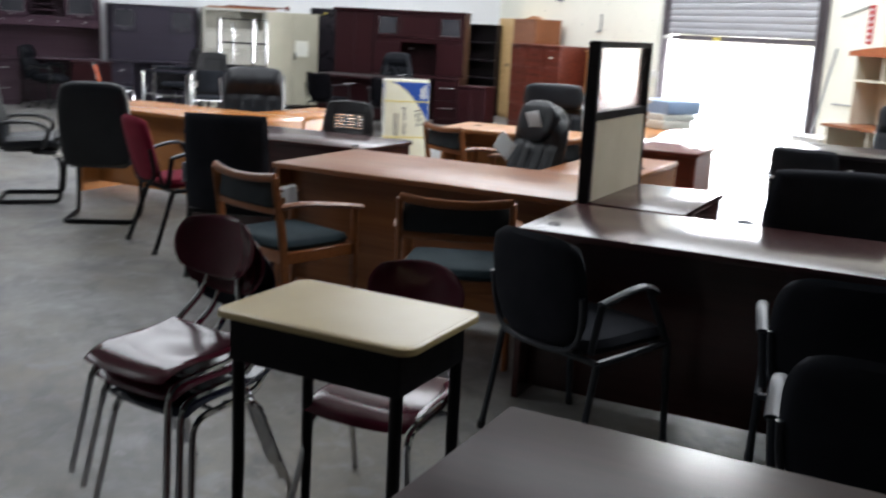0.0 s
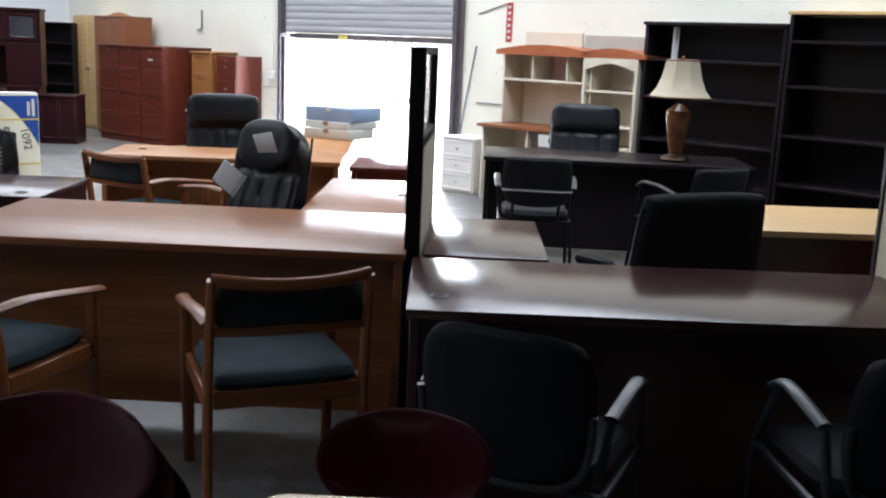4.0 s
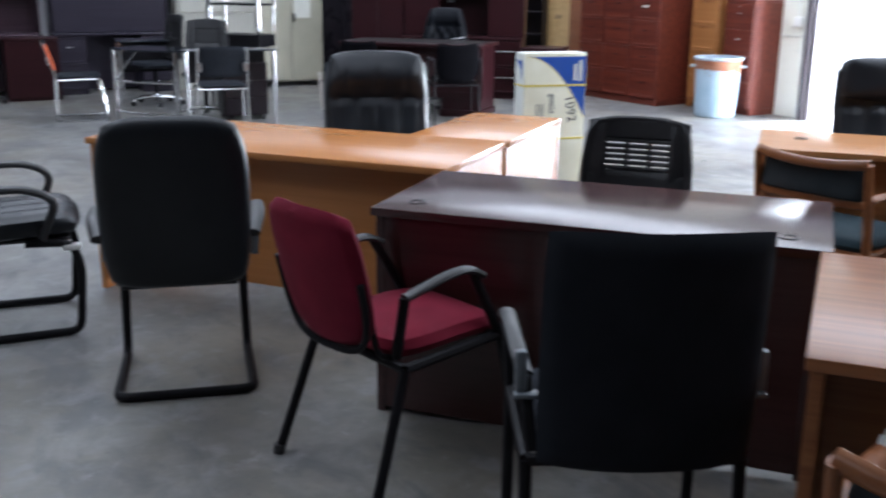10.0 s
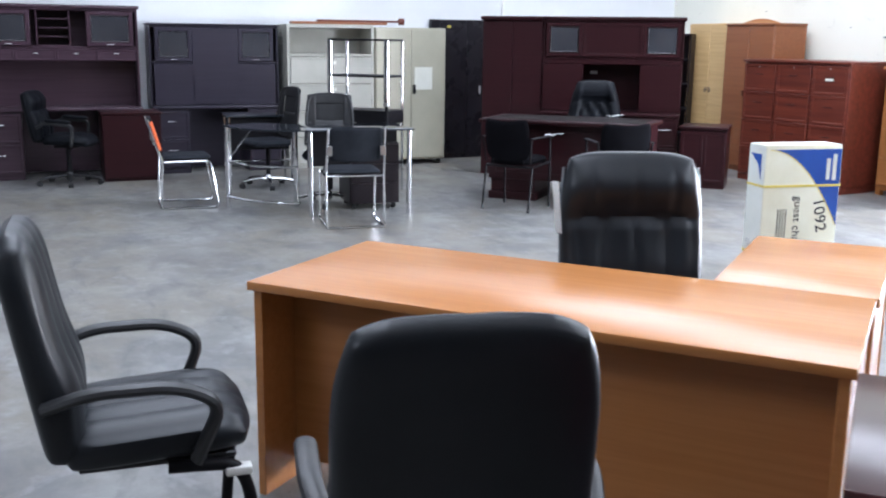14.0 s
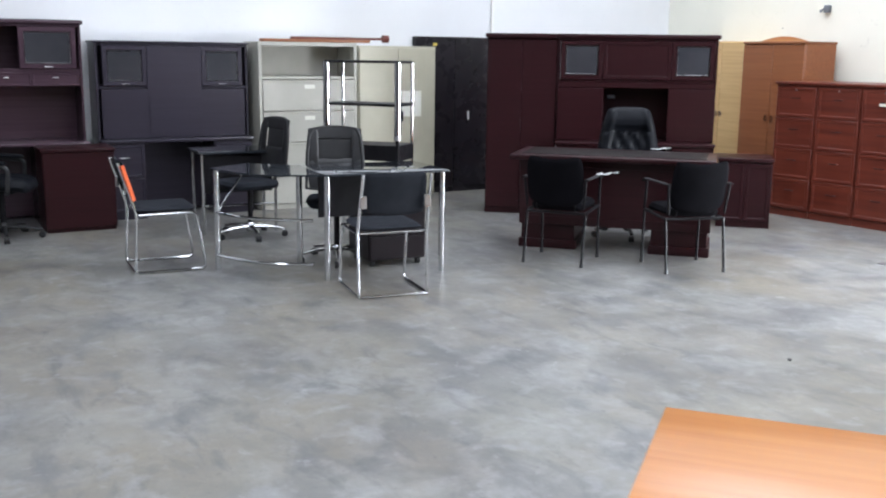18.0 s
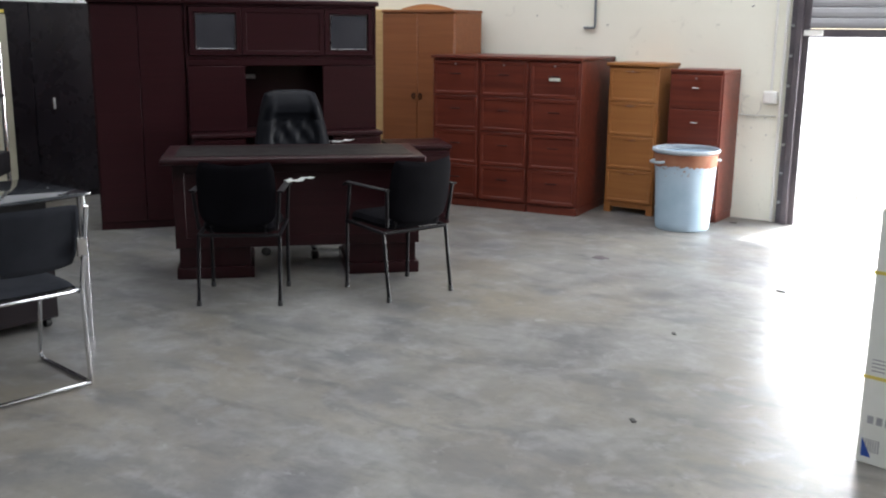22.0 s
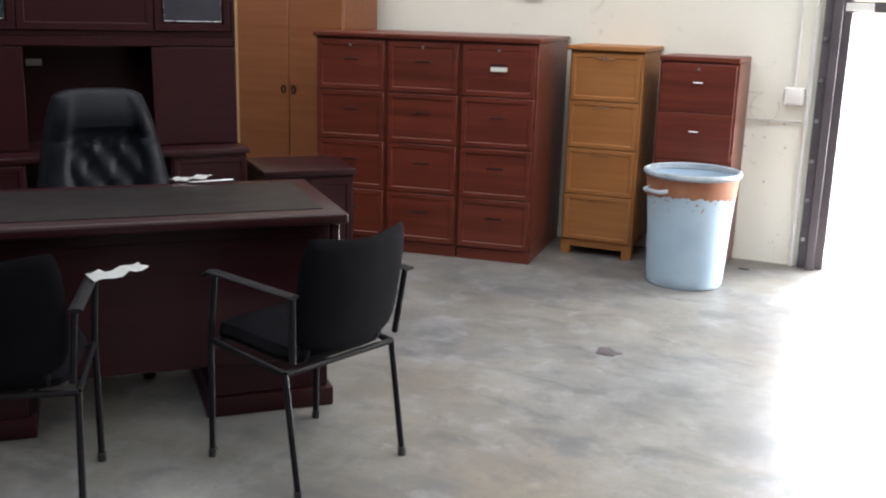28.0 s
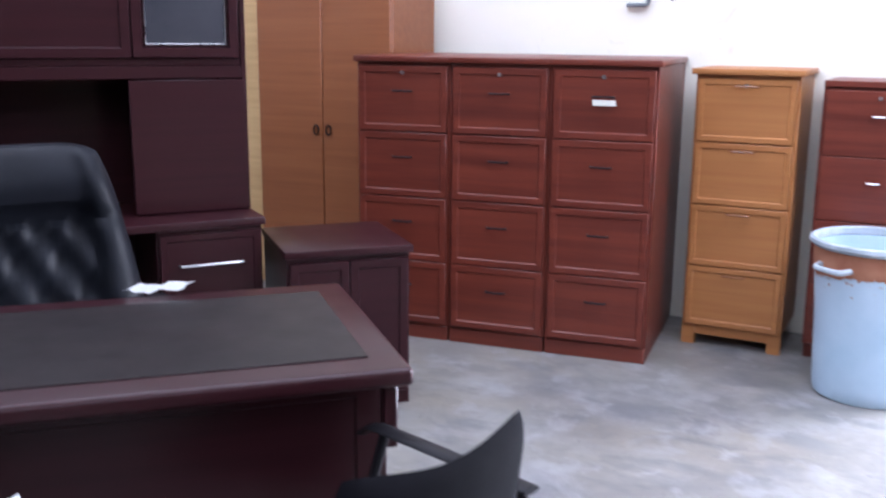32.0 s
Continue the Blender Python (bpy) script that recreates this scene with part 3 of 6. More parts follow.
def file_cabinet(label, x, y, yaw, w, d, h, mat, drawers=4, top_over=0.012, plinth=0.07, rail=0.035, handle=0.1, feet=False, gap=0.006, handle_mat=BRUSHED, group="file cabinets along the door wall", z=0.0, cap=True, high=False):
    """Origin at the front left corner; the front faces -y."""
    t = thing("file_cabinet", label, "file cabinet", x, y, z, yaw, group)
    part("body", box((0, 0, plinth), (w, d, h - 0.028), 0.003), mat, t)
    if feet:
        for fx in (0, w - 0.06):
            for fy in (0, d - 0.05):
                part("foot", strip(bmesh.new(), [(0, 0), (0.06, 0), (0.06, plinth - 0.001), (0, plinth - 0.001)] if fx else [(0, 0), (0.06, 0), (0.06, plinth - 0.001), (0, plinth - 0.001)], 0.05, pose(fx, fy + 0.05, 0, 90, 0, 0)), mat, t)
        part("apron", box((0.06, 0.004, plinth * 0.55), (w - 0.06, 0.02, plinth), 0.002), mat, t)
    else:
        part("plinth", box((0.004, -0.006 if cap else 0.03, 0), (w - 0.004, d, plinth - 0.0005), 0.003), mat, t)
    if cap:
        part("top", box((-top_over, -top_over - 0.016, h - 0.0275), (w + top_over, d + 0.0, h), 0.005, 2), mat, t)
    else:
        part("top", box((0, -0.016, h - 0.0275), (w, d, h), 0.003), mat, t)
    zs = [plinth + 0.012 + (h - 0.05 - plinth) * k / drawers for k in range(drawers + 1)]
    for z0, z1 in zip(zs, zs[1:]):
        framed_front("drawer", t, 0.014, w - 0.014, z0, z1 - gap, -0.0005, mat, rail, handle, handle_mat, lock=z1 == zs[-1], high=high)
    return t

# ---- the near rows of desks ----
desk_honey = desk("honey wood laminate L-shaped desk with a return", -2.284, 4.934, -12.3, 1.83, 0.76, OAK, OAK, ret=(1.33, 1.84, 0.88), set_back=0.2, group="showroom desks")
desk_dark = desk("dark mahogany laminate desk with two cable grommets", -0.624, 3.833, -10.2, 1.455, 0.70, MAHOGANY, MAHOGANY, grommets=((0.12, 0.13), (1.33, 0.12)), set_back=0.02, foot=0.02, pedestals=(0.05,), group="showroom desks")
desk_cherry = desk("brown cherry laminate desk with a return behind it", 0.588, 2.707, -12.0, 1.80, 0.885, CHERRY, CHERRY, ret=(1.26, 1.79, 1.12), set_back=0.12, grommets=((1.70, 1.46),), group="showroom desks")
desk_side = desk("dark mahogany laminate desk in front of a partition", 2.235, 1.56, -10.5, 1.735, 0.74, MAHOGANY, MAHOGANY, grommets=((0.10, 0.17), (1.62, 0.15)), set_back=0.13, foot=0.03, group="showroom desks")
desk_side_return = desk("dark mahogany laminate side desk against a partition", 2.42, 2.335, -12.0, 0.47, 0.83, MAHOGANY, MAHOGANY, set_back=0.1, group="showroom desks")
desk_gold = desk("golden pine laminate desk with a return holding flat boxes", 0.81, 5.385, -9.0, 1.55, 0.62, PINE, PINE, ret=(1.05, 1.55, 1.5), grommets=((0.19, 0.36),), set_back=0.25, group="showroom desks")
desk_low = desk("reddish brown laminate side desk", 2.38, 4.93, -11.0, 0.50, 0.60, REDWOOD, REDWOOD, grommets=((0.42, 0.3),), set_back=0.05, group="showroom desks")
desk_far = desk("dark espresso laminate desk with a table lamp on it", 3.42, 5.70, -14.0, 1.95, 0.76, ESPRESSO, ESPRESSO, set_back=0.15, group="showroom desks")
desk_front = desk("dark wood table top close to the walkway", 2.466, -1.12, -12.0, 1.5, 0.74, DIMMED_TOP, MAHOGANY, set_back=0.1, group="showroom desks")

# ---- cabinets along the door wall ----
for k in range(3):
    c = file_cabinet("red cherry four-drawer wooden file cabinet", -0.385 + 0.973 * k / 3, 13.815 - 1.015 * k / 3, -46.2, 0.467, 0.87, 1.34, REDWOOD, handle=0.09, handle_mat=BLACK_METAL)
    if k == 2:
        part("drawer_tag", box((0.19, -0.036, 1.145), (0.29, -0.033, 1.17), 0.001), CARD_WHITE, c, "white paper tag on the top drawer")
file_cabinet("golden pine four-drawer file cabinet on bracket feet", 0.955, 13.005, -53.0, 0.455, 0.52, 1.30, AMBER_PINE, plinth=0.09, rail=0.03, feet=True, top_over=0.018, handle_mat=AMBER, high=True)
file_cabinet("plain red four-drawer wooden file cabinet", 1.30, 12.58, -53.3, 0.46, 0.50, 1.26, REDWOOD, rail=0.01, handle=0.05, gap=0.003, cap=False)


def tall_cupboard(name, label, x, y, yaw, w, d, h, door_mat, side_mat, category="wardrobe", knob=BRUSHED):
    t = thing(name, label, category, x, y, 0, yaw)
    part("body", box((0, 0.02, 0), (w, d, h), 0.004), side_mat, t)
    for k in range(2):
        dr = part("door", box((0.004 + k * w / 2, 0, 0.05), (w / 2 - 0.003 + k * w / 2, 0.0195, h - 0.012), 0.003), door_mat, t)
        kx = w / 2 + (0.035 if k else -0.035)
        if knob:
            part("handle", tube(bmesh.new(), [(kx, -0.02, h * 0.5), (kx, -0.02, h * 0.5 + 0.11)], 0.006, 6), knob, dr)
    return t


wx, wy = (ROOM @ Vector((1.0, -0.455, 0))).xy
t = tall_cupboard("wardrobe", "pale maple double-door wardrobe standing against the wall", wx, wy, WALL_YAW, 0.885, 0.44, 1.75, PALE_OAK, PALE_OAK, knob=None)
for kx in (0.405, 0.48):
    ring = [(kx + 0.016 * math.cos(q * math.tau / 10), -0.008, 0.93 + 0.028 * math.sin(q * math.tau / 10)) for q in range(10)]
    part("ring_pull", tube(bmesh.new(), ring, 0.0045, 6, True), JAMB_STEEL, t, "small dark ring pull")
wx, wy = (ROOM @ Vector((1.895, -0.575, 0))).xy
t = thing("tall_cabinet", "orange teak veneer double-door cabinet beside the file cabinets", "cabinet", wx, wy, 0, WALL_YAW)
part("body", box((0, 0.021, 0), (0.85, 0.47, 1.715), 0.004), TEAK, t)
part("top", box((-0.004, -0.006, 1.7155), (0.856, 0.475, 1.742), 0.004), TEAK, t)
for k in range(2):
    dr = part("door", box((0.004 + 0.424 * k, 0, 0.06), (0.422 + 0.424 * k, 0.0205, 1.705), 0.003), TEAK, t)
    ring = [(0.385 + 0.08 * k + 0.016 * math.cos(q * math.tau / 10), -0.007, 0.93 + 0.026 * math.sin(q * math.tau / 10)) for q in range(10)]
    part("ring_pull", tube(bmesh.new(), ring, 0.0045, 6, True), BLACK_METAL, dr, "small dark ring pull")
t = thing("wood_offcut", "curved golden wood board lying on the tall cabinet", "board", -0.20, 14.62, 1.7425, -53)
arc = [(-0.30 + 0.60 * i / 12, 0.045 * math.sin(math.pi * i / 12) + 0.012) for i in range(13)]
part("board", strip(bmesh.new(), arc + [(0.30, 0), (-0.30, 0)], 0.02, pose(0, 0.01, 0, 90, 0, 0)), PINE, t)
t = thing("bookcase", "black open bookcase standing in the corner", "bookcase", -1.75, 15.62, 0, -20)
part("side_panel", box((0, 0, 0), (0.02, 0.34, 1.62), 0.002), ESPRESSO, t)
part("side_panel", box((0.78, 0, 0), (0.80, 0.34, 1.62), 0.002), ESPRESSO, t)
part("back_panel", box((0.0205, 0.32, 0.02), (0.7795, 0.335, 1.6), 0.001), ESPRESSO, t)
for k in range(6):
    part("shelf", box((0.0205, 0.005, 0.02 + 0.316 * k), (0.7795, 0.318, 0.042 + 0.316 * k), 0.002), ESPRESSO, t)


# ---- the executive set across the corner ----
def window_door(parent, x0, x1, z0, z1, y, mat, trim=BRUSHED):
    bm, rail = slab(bmesh.new(), (x0, y - 0.02, z0), (x1, y, z1), 0.004), 0.046
    sunk_panel(bm, rail, 0.004, 0.014)
    dr = part("door", bm, mat, parent)
    rail = 0.0505
    part("pane", box((x0 + rail, y - 0.0105, z0 + rail), (x1 - rail, y - 0.0065, z1 - rail), 0), DOOR_GLASS, dr, "dark reflecting glass pane")
    part("trim", tube(bmesh.new(), [(x0 + rail, y - 0.012, z0 + rail), (x1 - rail, y - 0.012, z0 + rail), (x1 - rail, y - 0.012, z1 - rail), (x0 + rail, y - 0.012, z1 - rail)], 0.004, 4, True), trim, dr, "thin pane trim")
    return dr


def hutch(label, x, y, yaw, w, h, mat, windows, d_top=0.36, d_base=0.56, base_h=0.75, cubby=None, cornice=0.04, drawers=2, base=True, columns=False, trim=None, pull=0.09, solid=False, drawer_row=False):
    """A credenza with a hutch on it; origin at the front left foot, front to -y. windows: pairs of x along the hutch."""
    t = thing("hutch", label, "hutch", x, y, 0, yaw)
    back = d_base
    yh = back - d_top
    if base:
        part("worktop", box((0, -0.01, base_h - 0.03), (w, back, base_h), 0.006, 2), mat, t)
        for k, (p0, p1) in enumerate(((0.01, w * 0.27), (w * 0.73, w - 0.01))):
            ped = part("pedestal", box((p0, 0.02, 0.0), (p1, back - 0.02, base_h - 0.0305), 0.003), mat, t)
            for i in range(drawers):
                z0 = 0.07 + (base_h - 0.11) * i / drawers
                framed_front("drawer", ped, p0 + 0.01, p1 - 0.01, z0, z0 + (base_h - 0.11) / drawers - 0.008, 0.0195, mat, 0.03, pull)
        part("knee_panel", box((w * 0.27 + 0.001, back - 0.06, 0.02), (w * 0.73 - 0.001, back - 0.04, base_h - 0.031), 0.002), mat, t)
    else:
        part("base_body", box((0, 0.0, 0), (w, back, base_h), 0.003), mat, t)
    top = h - cornice
    part("back_panel", box((0.021, back - 0.02, base_h + 0.0005), (w - 0.021, back - 0.002, top - 0.001), 0.001), mat, t)
    for px in (0, w - 0.02):
        part("side_panel", box((px, yh, base_h + 0.0005), (px + 0.02, back, top), 0.002), mat, t)
    low = top - 0.42
    part("shelf", box((0.0205, yh + 0.004, low), (w - 0.0205, back - 0.021, low + 0.025), 0.002), mat, t)
    part("roof", box((0.0205, yh + 0.002, top - 0.022), (w - 0.0205, back - 0.021, top - 0.0005), 0.002), mat, t)
    part("cornice", box((-0.02, yh - 0.03, top + 0.0005), (w + 0.02, back, h), 0.012, 3), mat, t)
    if drawer_row:
        part("drawer_case", box((0.0205, yh + 0.012, low - 0.13), (w - 0.0205, back - 0.021, low - 0.0005), 0.003), mat, t)
        for k in range(4):
            x0, x1 = 0.024 + (w - 0.048) * k / 4, 0.018 + (w - 0.048) * (k + 1) / 4
            framed_front("small_drawer", t, x0, x1, low - 0.125, low - 0.006, yh + 0.0115, mat, 0.016, 0.05)
    elif not solid:
        part("valance", box((0.0205, yh - 0.004, low - 0.05), (w - 0.0205, yh + 0.016, low - 0.0005), 0.004), mat, t)
    xs = [0.022]
    for a, b in windows:
        xs += [a, b]
        dr = window_door(t, a, b, low + 0.028, top - 0.025, yh - 0.001, mat, trim or mat)
        if solid or drawer_row:
            bar_pull(dr, (a + b) / 2, yh - 0.020, low + 0.045, 0.07)
        if columns:
            framed_front("door", t, a - 0.02, b + 0.02, base_h + 0.004, low - (0.054 if not solid else 0.004), yh - 0.001, mat, 0.0, 0)
    xs.append(w - 0.022)
    for a, b in zip(xs[::2], xs[1::2]):
        if b - a > 0.06 and not (cubby and abs((a + b) / 2 - (cubby[0] + cubby[1]) / 2) < 0.1):
            framed_front("door", t, a + 0.003, b - 0.003, base_h + 0.004 if solid else low + 0.028, top - 0.025, yh - 0.001, mat, 0.0 if solid else 0.045, 0)
    if cubby:
        a, b = cubby
        for k in range(4):
            z0 = low + 0.026 + (top - low - 0.05) * k / 4
            part("letter_shelf", box((a + 0.002, yh + 0.01, z0), (b - 0.002, back - 0.022, z0 + 0.012), 0.002), mat, t)
        for px in (a, b - 0.014):
            part("divider", box((px - 0.001, yh + 0.006, low + 0.026), (px + 0.013, back - 0.022, top - 0.024), 0.002), mat, t)
    return t


t = hutch("dark wine mahogany executive hutch with two glass doors", -2.578, 13.05, 0.6, 1.52, 1.777, WINEWOOD, ((0.03, 0.43), (1.09, 1.49)), columns=True, trim=BRUSHED, pull=0.24)
part("label_card", box((0.50, 0.534, 1.150), (0.58, 0.5375, 1.185), 0), PAPER, t, "small white label card")
t = thing("cupboard", "dark wine mahogany tall cupboard joined to the hutch", "cupboard", -3.272, 13.245, 0, 0.6)
part("body", box((0, 0.0195, 0), (0.69, 0.40, 1.736), 0.004), WINEWOOD, t)
for k in range(2):
    framed_front("door", t, 0.012 + 0.335 * k, 0.343 + 0.335 * k, 0.06, 1.72, 0.019, WINEWOOD, 0.0, 0)
part("cornice", box((-0.02, -0.035, 1.7365), (0.673, 0.40, 1.777), 0.01, 2), WINEWOOD, t)
t = thing("low_cabinet", "dark wine mahogany two-door low cabinet", "cabinet", -1.04, 12.85, 0, -6)
part("body", box((0, 0.02, 0.0), (0.48, 0.5, 0.62), 0.003), WINEWOOD, t)
part("top", box((-0.01, -0.01, 0.6205), (0.49, 0.5, 0.65), 0.005, 2), WINEWOOD, t)
for k in range(2):
    framed_front("door", t, 0.01 + 0.232 * k, 0.238 + 0.232 * k, 0.06, 0.6, 0.0195, WINEWOOD, 0.04, 0.0)
t = thing("storage_cupboard", "tall black cupboard with a key in its door", "cupboard", -4.18, 14.40, 0, 36.7)
part("body", box((0, 0.02, 0), (1.35, 0.42, 1.76), 0.003), GLOSS_BLACK, t)
for k in range(2):
    dr = part("door", box((0.004 + 0.5 * k, 0, 0.06), (0.497 + 0.85 * k, 0.0195, 1.75), 0.003), GLOSS_BLACK, t)
    if k:
        part("key_tag", box((0.675, -0.006, 0.83), (0.70, -0.0005, 0.93), 0.002), PAPER, dr, "white key tag")
part("sticker", box((0.22, -0.003, 1.66), (0.27, -0.0005, 1.69), 0), YELLOW_TAPE, t, "small yellow sticker")

# executive desk
INLAY = surface("brown_black_hide", (0.009, 0.0065, 0.0065), (0.014, 0.010, 0.0098), 0.44, 0, 5, 260, 0.15, 0.0008, 0.04, spec=0.18)
t = thing("executive_desk", "dark wine mahogany executive desk with two pedestals", "desk", -2.877, 11.373, 0, -8.0)
part("desktop", box((-0.02, -0.02, 0.745), (1.60, 0.71, 0.785), 0.012, 3), WINEWOOD, t)
part("inlay", box((0.06, 0.07, 0.7852), (1.525, 0.62, 0.7885), 0.001), INLAY, t, "dark leather writing inlay")
for px in (0.06, 1.12):
    ped = part("pedestal", box((px, 0.15, 0.075), (px + 0.44, 0.68, 0.7445), 0.004), WINEWOOD, t)
    part("plinth", box((px - 0.02, 0.13, 0), (px + 0.46, 0.69, 0.0745), 0.008, 2), WINEWOOD, ped)
framed_front("modesty_panel", t, 0.04, 1.58, 0.20, 0.7445, 0.1495, WINEWOOD, 0.09, 0)
part("corner_post", box((1.545, 0.02, 0.60), (1.575, 0.05, 0.7445), 0.003), WINEWOOD, t)

# ---- carton with its straps ----
INK_GREY = surface("faded_grey_ink", (0.30, 0.31, 0.33), (0.40, 0.41, 0.43), 0.7)
t = thing("carton", "white and blue cardboard furniture carton with yellow straps", "box", -0.51, 7.858, 0, 28)
BW, BD, BH = 0.485, 0.175, 0.955
part("carton_body", box((0, 0, 0), (BW, BD, BH), 0.006, 2), CARD_CREAM, t)
part("side_panel", box((-0.002, 0.004, 0.004), (-0.0002, BD - 0.004, BH - 0.004), 0), CARD_PALE, t, "pale green carton side")
part("top_flap", box((0.003, 0.003, BH + 0.0002), (BW - 0.003, BD - 0.003, BH + 0.003), 0), CARD_WHITE, t)
sweep = [(BW * (0.05 + 0.94 * i / 16), BH - 0.022 - 0.44 * (i / 16) ** 2) for i in range(17)]
part("blue_field", strip(bmesh.new(), [(BW - 0.005, BH - 0.022)] + sweep, 0.0012, pose(0, -0.0002, 0, 90, 0, 0)), CARD_BLUE, t, "deep blue printed corner")
rim = [(x - 0.004, z - 0.004) for x, z in sweep]
part("yellow_edge", strip(bmesh.new(), sweep + rim[::-1], 0.0013, pose(0, -0.0002, 0, 90, 0, 0)), YELLOW_TAPE, t, "thin yellow printed line")
part("side_blue", strip(bmesh.new(), [(0.02, BH - 0.05), (0.13, BH - 0.05), (0.13, BH - 0.2), (0.1, BH - 0.11)], 0.0012, pose(-0.0022, 0.17, 0, 90, 0, -90)), CARD_BLUE, t)
part("blue_corner", strip(bmesh.new(), [(0.006, 0.006), (0.15, 0.006), (0.006, 0.11)], 0.0012, pose(0, -0.0002, 0, 90, 0, 0)), CARD_BLUE, t)
part("side_blue", strip(bmesh.new(), [(0.012, 0.03), (0.05, 0.03), (0.012, 0.10)], 0.0012, pose(-0.0022, 0.17, 0, 90, 0, -90)), CARD_BLUE, t)
for z in (BH - 0.235, 0.33):
    part("strap", box((-0.004, -0.004, z), (BW + 0.003, BD + 0.003, z + 0.013), 0.001), YELLOW_TAPE, t)


def lettering(body, size, parent, m, mat):
    me = text_mesh(body, size)
    me.materials.append(mat)
    ob = new("lettering", me)
    ob.parent, ob.matrix_local = parent, m
    return ob


lettering("guest chair", 0.070, t, pose(BW * 0.46, -0.0014, BH - 0.44, 90, 90, 0), INK)
lettering("1092", 0.10, t, pose(BW * 0.76, -0.0014, BH - 0.40, 90, 80, 0), INK)
for zc, ln, px in ((BH - 0.125, 0.15, BW - 0.045), (BH - 0.135, 0.12, BW - 0.085)):
    part("printed_bar", box((px - 0.012, -0.0022, zc - ln / 2), (px + 0.012, -0.001, zc + ln / 2), 0), CARD_WHITE, t)
for k in range(4):
    part("printed_line", box((BW * (0.20 + 0.035 * k), -0.0016, BH - 0.60), (BW * (0.20 + 0.035 * k) + 0.006, -0.0004, BH - 0.36), 0), INK, t)
for k in range(7):
    part("printed_mark", box((-0.0032, 0.095 + 0.009 * k, 0.05), (-0.0022, 0.100 + 0.009 * k, 0.10), 0), INK_GREY, t)
for k in range(3):
    part("printed_mark", box((-0.0032, 0.06 + 0.032 * k, 0.16), (-0.0022, 0.082 + 0.032 * k, 0.19), 0), INK_GREY, t)
for k in range(4):
    part("printed_line", box((-0.0032, 0.10, 0.36 + 0.014 * k), (-0.0022, 0.15, 0.365 + 0.014 * k), 0), INK_GREY, t)

# ---- refuse bin ----
t = thing("trash_can", "pale blue plastic trash can with a rusty paint-splashed band", "trash can", 1.214, 12.135, 0, 0)
DIRTY_RIM = surface("grimy_pale_plastic", (0.27, 0.32, 0.36), (0.44, 0.50, 0.55), 0.55, 0, 9, 120, 0.3)
body = lathe(bmesh.new(), [(0.203, 0), (0.213, 0.012), (0.218, 0.06), (0.226, 0.20), (0.232, 0.34), (0.239, 0.47), (0.243, 0.53), (0.248, 0.618), (0.240, 0.618), (0.232, 0.53), (0.22, 0.3), (0.198, 0.03)], 56, True, True)
for v in body.verts:
    # knocks and a slightly squared belly
    k = 1 + (0.012 * math.cos(4 * math.atan2(v.co.y, v.co.x) + 0.6) + 0.016 * noise.noise(v.co * 5)) * (0.01 < v.co.z < 0.46)
    v.co.x, v.co.y = v.co.x * k, v.co.y * k
part("body", body, BIN_BLUE, t)
band = lathe(bmesh.new(), [(0.2455, 0.50), (0.2475, 0.535), (0.2500, 0.56), (0.2525, 0.618)], 160, False, False)
for v in band.verts:
    if v.co.z < 0.51:
        q = math.atan2(v.co.y, v.co.x)
        v.co.z += 0.022 * math.cos(q + 2.2) + 0.016 * noise.noise(v.co * 9) + 0.018 * noise.noise(v.co * 34) + 0.020 * noise.noise(v.co * 110)
part("band", band, RUST, t, "rust-brown stained band under the rim")
rng = random.Random(21)
splash = bmesh.new()
for k in range(60):
    q, z, r = rng.uniform(0, math.tau), 0.505 - 0.06 * rng.random() ** 2, rng.uniform(0.002, 0.0065)
    rad = 0.2445 - 0.058 * (0.53 - z)
    loop = [(q + r * rng.uniform(0.5, 1.5) * math.cos(n * math.tau / 7) / rad, z + r * rng.uniform(0.4, 1.0) * math.sin(n * math.tau / 7)) for n in range(7)]
    splash.faces.new([splash.verts.new(((rad + 0.0022) * math.cos(u), (rad + 0.0022) * math.sin(u), w)) for u, w in loop])
tagged(part("splash", splash, RUST, t), label="small flecks of brown paint below the band", kind="stuff")
part("rim", lathe(bmesh.new(), [(0.248, 0.618), (0.262, 0.622), (0.272, 0.634), (0.270, 0.648), (0.258, 0.654), (0.246, 0.648), (0.243, 0.622)], 48, False, False), DIRTY_RIM, t, "grimy pale rolled rim")
for sgn in (-1, 1):
    part("handle", tube(bmesh.new(), rounded([(sgn * 0.240, -0.075, 0.555), (sgn * 0.288, -0.065, 0.548), (sgn * 0.288, 0.065, 0.548), (sgn * 0.240, 0.075, 0.555)], 0.03), 0.012, 8), DIRTY_RIM, t)


# ---- office partition panels ----
def partition(label, x, y, yaw, ln, h, sill, group="partitions"):
    t = thing("partition_panel", label, "partition", x, y, 0, yaw, group)
    for px, pw in ((0, 0.035), (ln - 0.03, 0.03)):
        part("post", box((px, -0.03, 0), (px + pw, 0.03, h), 0.004), BLACK_METAL, t)
    for z0, z1 in ((0.06, 0.11), (sill - 0.022, sill + 0.018), (h - 0.03, h)):
        part("rail", box((0.0355, -0.028, z0), (ln - 0.0305, 0.028, z1), 0.003), BLACK_METAL, t)
    part("fabric_panel", box((0.0355, -0.025, 0.1105), (ln - 0.0305, 0.025, sill - 0.0225), 0.004), BEIGE_FELT, t, "oatmeal fabric infill")
    pane = part("pane", box((0.0355, -0.004, sill + 0.0185), (ln - 0.0305, 0.004, h - 0.0305), 0), DUSTY, t, "dusty greyish glass upper pane")
    pane.visible_shadow = False
    return t


